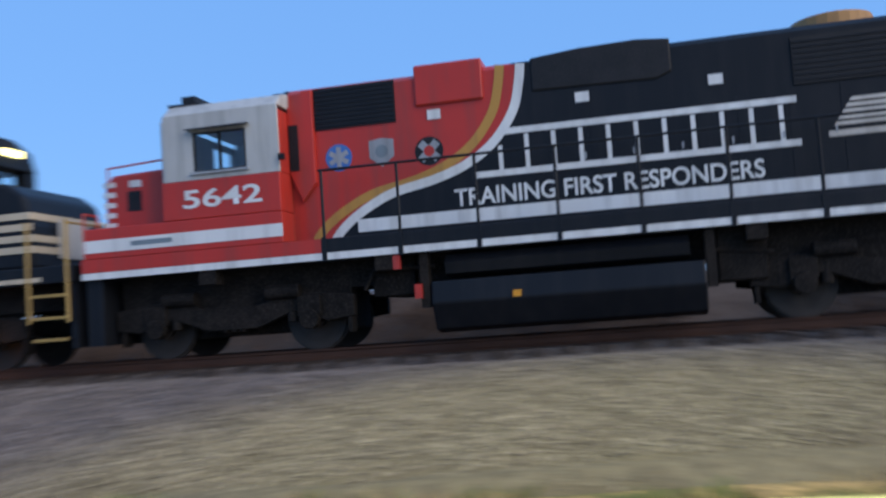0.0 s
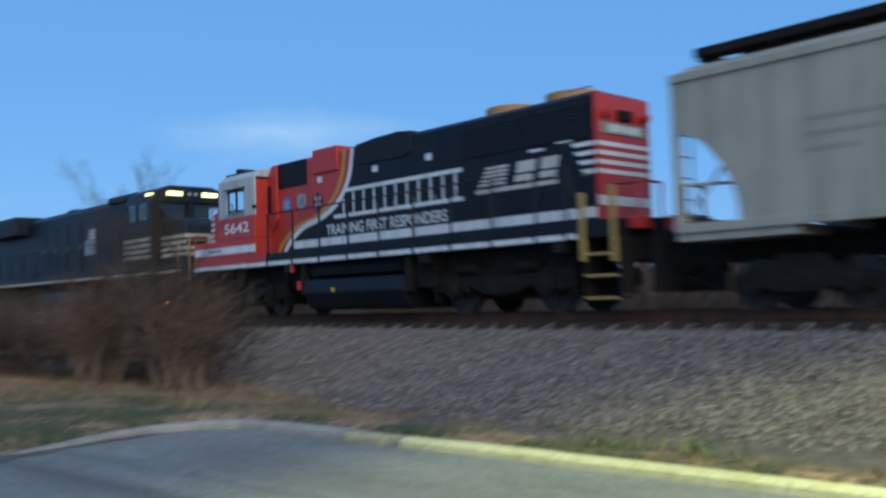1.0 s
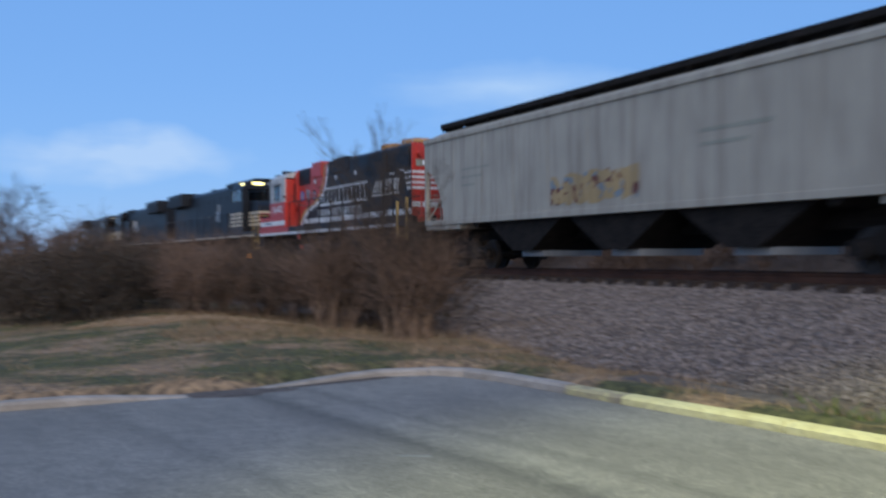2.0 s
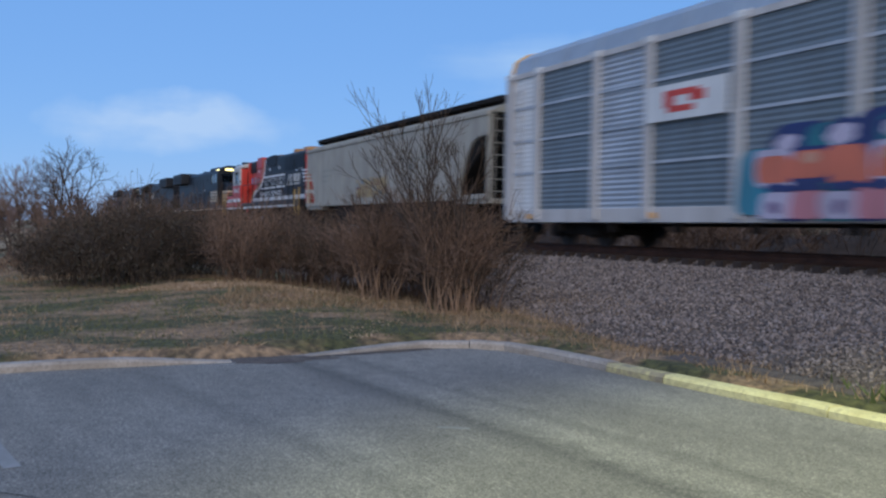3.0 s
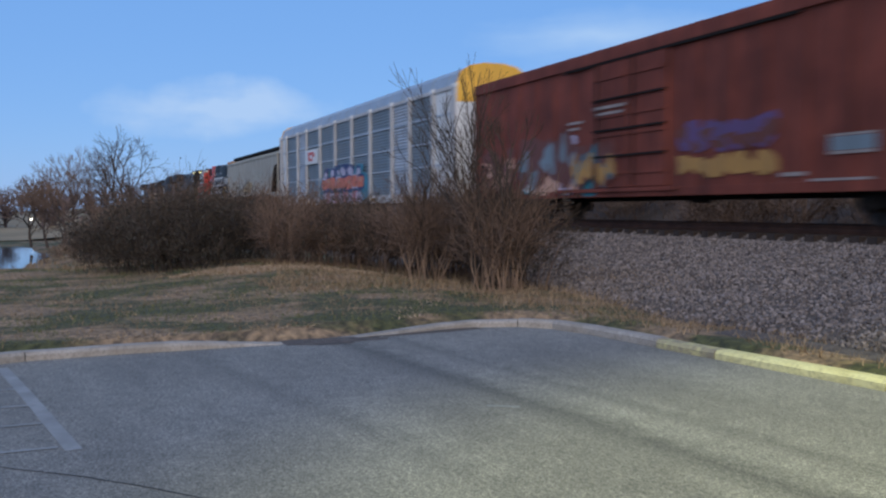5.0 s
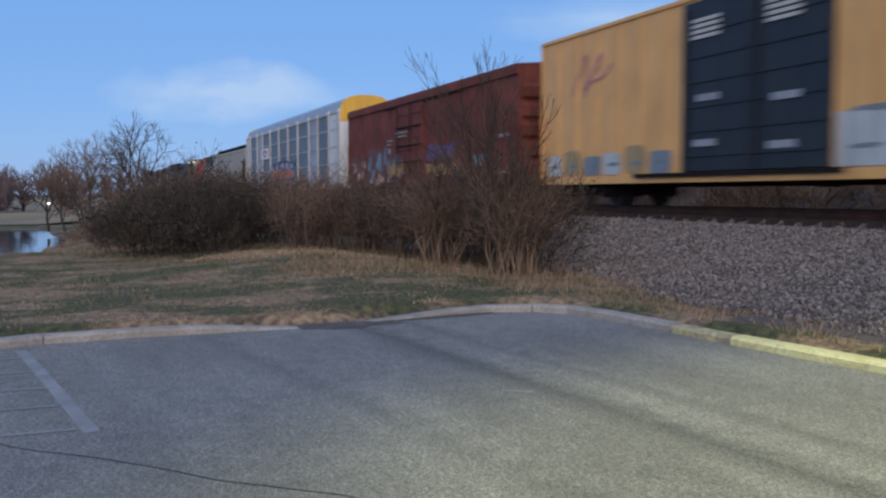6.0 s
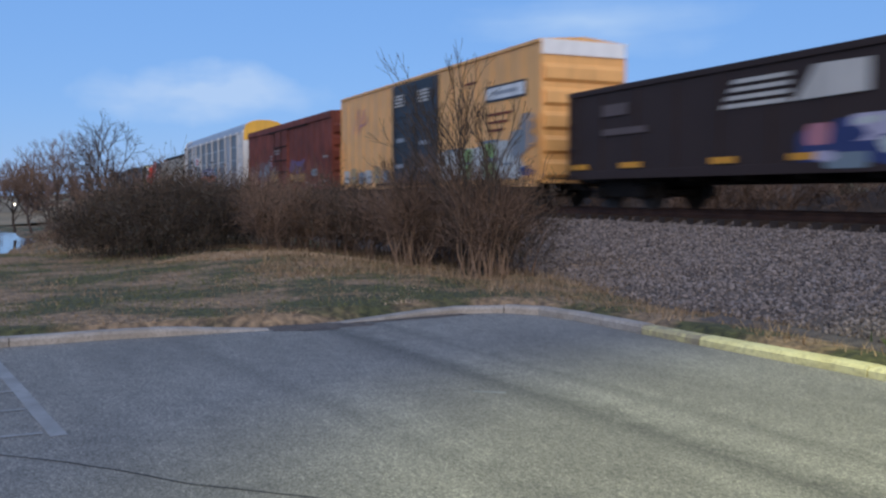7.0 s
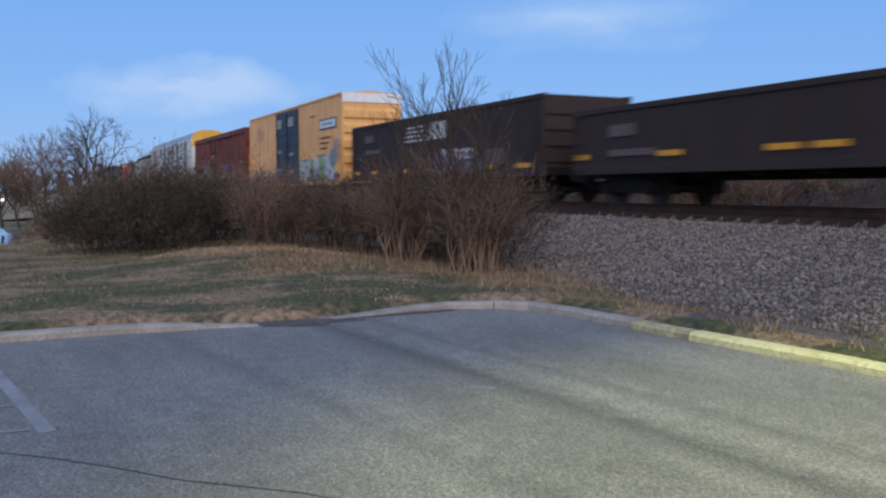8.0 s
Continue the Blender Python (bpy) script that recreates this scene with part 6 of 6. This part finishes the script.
def far_wood(name, x0, x1, y0, y1, h, n, seed, label):
    """A distant tree line: a row of overlapping uneven bare crowns."""
    rnd = random.Random(seed)
    segs = []
    for k in range(n):
        u = rnd.random()
        x, y = x0 + u * (x1 - x0), y0 + u * (y1 - y0) + rnd.uniform(-8, 8)
        top = h * rnd.uniform(.55, 1.05)
        base = Vector((x, y, float(ground_height(x, y)) - .3))
        segs.append((base, base + Vector((0, 0, top * .6)), .22, .12))
        for _ in range(26):
            a, el = rnd.uniform(0, 6.2832), rnd.uniform(.1, 1.4)
            st = base + Vector((0, 0, top * rnd.uniform(.15, .6)))
            dd = Vector((math.cos(a) * math.cos(el), math.sin(a) * math.cos(el), math.sin(el)))
            en = st + dd * top * rnd.uniform(.22, .42)
            segs.append((st, en, .10, .06))
            for _ in range(3):
                side = (dd + Vector((rnd.gauss(0, .6), rnd.gauss(0, .6), rnd.gauss(0, .5)))).normalized()
                segs.append((st.lerp(en, rnd.uniform(.4, 1)), en + side * top * .13, .06, .04))
    return tagged(raw(name, *twig_mesh(segs, 3), M_HAZE), label, "woods", "", "stuff")


far_wood("far_woods", -260, -230, -70, 40, 9, 90, 3, "distant bare woods along the horizon")
far_wood("far_woods", -120, -100, -34, -3, 5.2, 60, 5, "bare scrub beyond the pond")
far_wood("far_woods", -230, 200, 120, 110, 8, 130, 6, "distant bare woods beyond the railway")


def house(x, y, w, d, h, seed):
    e = tagged(new("house"), "small distant pale house with a dark roof", "house", "distant houses")
    z = float(ground_height(x, y))
    e.matrix_basis = pose(x, y, z)
    wall = part("wall", boxes((-w / 2, w / 2, -d / 2, d / 2, 0, h)), M_HOUSE, e)
    part("roof", prism(bmesh.new(), [(-d / 2 - .4, h - .1), (0, h + 1.5), (d / 2 + .4, h - .1)], "x", -w / 2 - .3, w / 2 + .3), M_DARK, e)
    for k in range(3):
        part("window", boxes((w / 2, w / 2 + .05, -d / 2 + 1 + k * d / 3.2, -d / 2 + 2 + k * d / 3.2, 1, 2.2)), M_GRILL, e)


house(-250, -30, 8, 10, 2.4, 1)


def yard_light(x, y, h):
    e = tagged(new("yard_light"), "small lit yard light on a thin pole", "lamp", "yard lights")
    e.matrix_basis = pose(x, y, float(ground_height(x, y)))
    part("pole", rods(((0, 0, -.2), (0, 0, h)), r=.05), M_GREY, e)
    part("lamp_head", prism(bmesh.new(), ring(0, 0, .11, 10), "z", h, h + .16), M_LAMPWHITE, e, "glowing lamp head")


yard_light(-118, -2.3, .45)
yard_light(-118, -7.3, .6)

far_field = sheet("far_field", np.linspace(-240, -73, 40), np.linspace(-90, 12, 30), lambda x, y: ground_height(x, y) + .08, M_FIELD, "structure", "pale dry field beyond the pond", "field")

# ---- grass ----
def blades(name, n, area, material, h, seed, keep, label, lean=.5, width=.006):
    rng = np.random.default_rng(seed)
    x, y = rng.uniform(area[0], area[1], n), rng.uniform(area[2], area[3], n)
    ok = keep(x, y, rng)
    x, y = x[ok], y[ok]
    z = ground_height(x, y)
    m = len(x)
    a, hh = rng.uniform(0, 6.2832, m), h * rng.uniform(.45, 1.2, m)
    ln = rng.normal(0, lean, (m, 2)) * hh[:, None]
    wx, wy = np.cos(a) * width * rng.uniform(.7, 1.6, m), np.sin(a) * width * rng.uniform(.7, 1.6, m)
    v = np.empty((m, 3, 3))
    v[:, 0] = np.stack([x - wx, y - wy, z - .01], 1)
    v[:, 1] = np.stack([x + wx, y + wy, z - .01], 1)
    v[:, 2] = np.stack([x + ln[:, 0], y + ln[:, 1], z + hh], 1)
    f = np.arange(m * 3).reshape(m, 3)
    return tagged(raw(name, v.reshape(-1, 3).tolist(), f.tolist(), material), label, "grass", "", "stuff")


def patch(x, y, scale, seed):
    return np.array([noise.noise(Vector((a * scale * .7 + seed, b * scale, seed))) for a, b in zip(x, y)])


blades("dry_grass", 42000, (-26, -9.5, -4, 8.6), M_STRAW, .045, 1, lambda x, y, g: (lot_distance(x, y) > .37) & (patch(x, y, .9, 3.0) < .02), "short straw-coloured winter grass", .9)
blades("green_grass", 42000, (-26, -9.5, -4, 7.5), M_GREEN, .05, 2, lambda x, y, g: (lot_distance(x, y) > .37) & (patch(x, y, .9, 3.0) > .0), "short green grass in patches", .8)
blades("thatch", 30000, (-21, -15.5, 2.2, 7.2), M_THATCH, .06, 8, lambda x, y, g: np.abs(x - np.interp(y, [2.2, 3.5, 5.0, 6.3, 7.2], [-19.4, -19.5, -19.0, -18.2, -16.2]) + .5 * patch(x, y, .8, 4.0)) < np.interp(y, [2.2, 3.4, 5.5, 7.2], [.15, .75, .65, .3]), "flattened pale dead grass along the shrubs", 1.3, .012)
blades("thatch", 9000, (-18, -10.9, -3, 6.5), M_THATCH, .035, 9, lambda x, y, g: (lot_distance(x, y) > .37) & (patch(x, y, 1.2, 12.0) < -.22), "flattened pale dead grass in the lawn", 1.3, .010)
blades("dry_grass", 17000, (-22, 8, 6.6, 9.2), M_STRAW, .11, 3, lambda x, y, g: (lot_distance(x, y) > .37) & (g.random(len(x)) < np.interp(y, [6.6, 7.9, 8.6, 9.2], [.5, .8, .5, .1])) & (patch(x, y, 1.3, 9.0) > -.15), "tufts of dry grass along the ballast", .6)
blades("dry_grass", 7000, (-19.5, -12, 6.2, 10.2), M_STRAW, .17, 6, lambda x, y, g: (y > 8.3) | (g.random(len(x)) < .4), "tall dry grass round the shrubs", .6)
blades("dry_grass", 9000, (-25, -15, 3.4, 7.2), M_STRAW, .11, 7, lambda x, y, g: patch(x, y, .5, 7.0) > -.1, "pale dry grass in front of the shrubs", .6, .008)
blades("weeds", 700, (-7.0, 1.5, 7.2, 8.2), M_WEED, .16, 4, lambda x, y, g: patch(x, y, 1.6, 5.0) > .18, "green weeds behind the curb", .5, .02)
blades("dry_grass", 9000, (-60, -26, -3, 6), M_STRAW, .16, 5, lambda x, y, g: (y > np.interp(x, [-36, -28], [-1, -3])), "rough dry grass by the pond", .5, .012)

# ---- track ----
track = tagged(new("track"), "rusty steel rails on dark wooden ties in grey ballast", "railway track", "", "structure")
track.matrix_basis = pose(0, YT, ZR)
prof = [(-.07, -.18), (-.07, -.165), (-.012, -.14), (-.01, -.05), (-.036, -.035), (-.036, -.004), (-.028, 0), (.028, 0), (.036, -.004), (.036, -.035), (.01, -.05), (.012, -.14), (.07, -.165), (.07, -.18)]
for yy in (-.7535, .7535):
    part("rail", prism(bmesh.new(), [(yy + a, b) for a, b in prof], "x", -380, 280), M_RAIL, track)
tie_me = None
rng_tie = random.Random(5)
for k in range(190):
    x = -70 + .53 * k
    if tie_me is None:
        tie = part("tie", boxes((-.115, .115, -1.40, 1.3, -.36, -.182)), M_TIE, track)
        tie_me = tie.data
    else:
        tie = new("tie", tie_me)
        tie.parent = track
    tie.matrix_basis = pose(x + rng_tie.uniform(-.03, .03), rng_tie.uniform(-.08, .05), rng_tie.uniform(-.006, .006), 0, 0, rng_tie.uniform(-1.5, 1.5))
part("far_ties", boxes(*[(x - .115, x + .115, -1.3, 1.3, -.36, -.182) for x in np.arange(-200, -71, .53)], *[(x - .115, x + .115, -1.3, 1.3, -.36, -.182) for x in np.arange(31, 60, .53)]), M_TIE, track)["kind"] = "stuff"
plate = boxes(*[(x - .1, x + .1, yy - .17, yy + .17, -.184, -.172) for x in np.arange(-40, 12, .53) for yy in (-.7535, .7535)])
part("tie_plates", plate, M_RAIL, track)["kind"] = "stuff"


def stones(name, n, area, size, seed, dens, label):
    """Crushed stone lying on the bank: each a rough eight-sided lump."""
    rng = np.random.default_rng(seed)
    x, y = rng.uniform(area[0], area[1], n), rng.uniform(area[2], area[3], n)
    ok = rng.random(n) < dens(x, y)
    x, y = x[ok], y[ok]
    m = len(x)
    z = bank(y) + .005 + np.where(y < 13, .03 * np.sin(3.1 * x + 2 * np.sin(1.7 * y)) * np.sin(2.3 * y + x), 0)
    base = np.array([(1, 0, 0), (-1, 0, 0), (0, 1, 0), (0, -1, 0), (0, 0, 1), (0, 0, -1)], float)
    f = np.array([(0, 2, 4), (2, 1, 4), (1, 3, 4), (3, 0, 4), (2, 0, 5), (1, 2, 5), (3, 1, 5), (0, 3, 5)])
    s = size * rng.uniform(.55, 1.35, (m, 1, 1)) * rng.uniform(.6, 1.25, (m, 6, 1)) * rng.uniform(.7, 1.2, (m, 1, 3))
    v = base[None] * s + rng.normal(0, size * .16, (m, 6, 3))
    q = rng.normal(size=(m, 4))
    q /= np.linalg.norm(q, axis=1, keepdims=True)
    a, b, c, d = q.T
    R = np.stack([np.stack([1 - 2 * (c * c + d * d), 2 * (b * c - a * d), 2 * (b * d + a * c)], -1), np.stack([2 * (b * c + a * d), 1 - 2 * (b * b + d * d), 2 * (c * d - a * b)], -1), np.stack([2 * (b * d - a * c), 2 * (c * d + a * b), 1 - 2 * (b * b + c * c)], -1)], 1)
    v = np.einsum("mij,mkj->mki", R, v) + np.stack([x, y, z], -1)[:, None]
    faces = (f[None] + 6 * np.arange(m)[:, None, None]).reshape(-1, 3)
    return tagged(raw(name, v.reshape(-1, 3).tolist(), faces.tolist(), M_STONE), label, "ballast", "", "stuff")


stones("ballast_stones", 64000, (-19, 5.5, 8.2, 14.1), .033, 11, lambda x, y: np.interp(y - ditch_line(x), [.15, .4, .9], [.02, .5, 1]), "loose grey crushed stones on the railway bank")
stones("ballast_stones", 16000, (-45, -19, 9.5, 14.1), .045, 12, lambda x, y: np.ones_like(x), "loose grey crushed stones on the railway bank")
stones("ballast_stones", 5000, (5.5, 22, 8.6, 14.0), .045, 13, lambda x, y: np.ones_like(x), "loose grey crushed stones on the railway bank")
stones("ballast_stones", 7000, (-25, 12, 14.1, 17.5), .04, 14, lambda x, y: np.ones_like(x), "loose grey crushed stones between the ties")

# ---- curbs, lines and seams of the car park ----
def curb(name, pts, material, label, taper=(False, False), w=.19, h=.095):
    """A concrete curb in stones of about two metres, with open joints."""
    e = tagged(new(name), label, "curb", "", "structure")
    pts = [Vector(p) for p in pts]
    fine = []
    for a, b in zip(pts, pts[1:]):
        n = max(1, int((b - a).length / .35))
        fine += [a.lerp(b, i / n) for i in range(n)]
    fine.append(pts[-1])
    total = len(fine)
    step = 6
    rnd = random.Random(len(name) + total)
    for i0 in range(0, total - 1, step):
        seg = fine[i0:min(i0 + step + 1, total)]
        if len(seg) < 2:
            continue
        bm = bmesh.new()
        rows = []
        lift = rnd.uniform(-.008, .008)
        for k, p in enumerate(seg):
            gi = i0 + k
            d = (fine[min(gi + 1, total - 1)] - fine[max(gi - 1, 0)]).normalized()
            nrm = Vector((-d.y, d.x))
            q = p + d * (.006 if k == 0 else -.006 if k == len(seg) - 1 else 0)
            hh = h + lift
            if taper[0]:
                hh *= min(1, (gi + .25) / 3)
            if taper[1]:
                hh *= min(1, (total - 1 - gi + .25) / 3)
            prof = [(0, -.1), (.012, hh - .035), (.04, hh), (w - .03, hh), (w, hh - .03), (w, -.1)]
            rows.append([bm.verts.new((q.x + nrm.x * o, q.y + nrm.y * o, z)) for o, z in prof])
        for r0, r1 in zip(rows, rows[1:]):
            for i in range(5):
                bm.faces.new((r0[i], r0[i + 1], r1[i + 1], r1[i]))
        bm.faces.new(rows[0]), bm.faces.new(rows[-1])
        part("curb_stone", bm, material, e)
    return e


curb("curb", [LOT[0], LOT[1], LOT[2], (-7.7, 6.62)], M_CURBY, "concrete curb with worn yellow paint", w=.24)
curb("curb", [(-7.7, 6.62), LOT[3], (-8.6, 6.54)], M_CURBWORN, "concrete curb with traces of yellow paint", w=.24)
curb("curb", [(-8.6, 6.54)] + LOT[4:12], M_CURB, "weathered curved concrete curb with a sunken end", (False, True), w=.23)
curb("curb", LOT[12:21], M_CURB, "weathered concrete curb half sunk in the lawn", (True, False), w=.23)


def painted(name, pts, width, material, label, z=.004):
    bm = bmesh.new()
    pts = [Vector(p) for p in pts]
    rows = []
    for i, p in enumerate(pts):
        d = (pts[min(i + 1, len(pts) - 1)] - pts[max(i - 1, 0)]).normalized()
        nrm = Vector((-d.y, d.x)) * width / 2
        rows.append((bm.verts.new((*(p + nrm), z)), bm.verts.new((*(p - nrm), z))))
    for a, b in zip(rows, rows[1:]):
        bm.faces.new((a[0], b[0], b[1], a[1]))
    return part(name, bm, material, car_park, label)


painted("line", [(-6.5, .10), (-7.3, -.03), (-8.2, -.17), (-10.2, -.5)], .11, M_PAINTLINE, "worn white parking line")
for x in (-6.62, -7.42, -8.15, -8.95, -9.75):
    y = -.10 + .15 * (x + 6.62) / 1.0 * .9
    painted("line", [(x, y + .1), (x - .05, y - 2.6)], .055, M_PAINTLINE, "worn white hatching line", .005)
rnd = random.Random(4)
seam = [(-6.9, -.85)]
while seam[-1][0] < -3.0:
    seam.append((seam[-1][0] + .12, seam[-1][1] + .115 + rnd.uniform(-.03, .03)))
painted("seam", seam, .013, M_TAR, "dark cracked tar seam", .003)
painted("paint_spot", [(-6.6, 3.2), (-6.45, 3.42)], .07, M_PAINTLINE, "pale paint spot", .004)


def patch_on_lot(name, cx, cy, rx, ry, turn, material, label, seed, z):
    rnd = random.Random(seed)
    bm = bmesh.new()
    pts = []
    for i in range(26):
        a = 6.2832 * i / 26
        q = 1 + rnd.uniform(-.22, .22)
        u, w = rx * q * math.cos(a), ry * q * math.sin(a)
        pts.append((cx + u * math.cos(turn) - w * math.sin(turn), cy + u * math.sin(turn) + w * math.cos(turn)))
    mid = bm.verts.new((cx, cy, z))
    vs = [bm.verts.new((*p, z)) for p in pts]
    for i in range(26):
        bm.faces.new((mid, vs[i], vs[(i + 1) % 26]))
    return part(name, bm, material, car_park, label)


patch_on_lot("soil_wash", -10.66, 3.05, .26, .70, 0.0, M_SOIL, "dark soil washed over the asphalt edge", 2, .004)
patch_on_lot("soil_wash", -10.92, 4.5, .15, .85, 0.14, M_SOIL, "dark soil washed over the asphalt edge", 3, .004)


def motions():
    for e, s in CARS:
        walk(e, [(i * 0.5, pose(X0 + s + run(i * 0.5), YT, ZR)) for i in range(17)])
    for w, r in WHEELS:
        place = w.location.copy()
        walk(w, [(i / 30, Matrix.LocRotScale(place, Euler((0, run(i / 30) / r, 0)), None)) for i in range(241)])


motions()
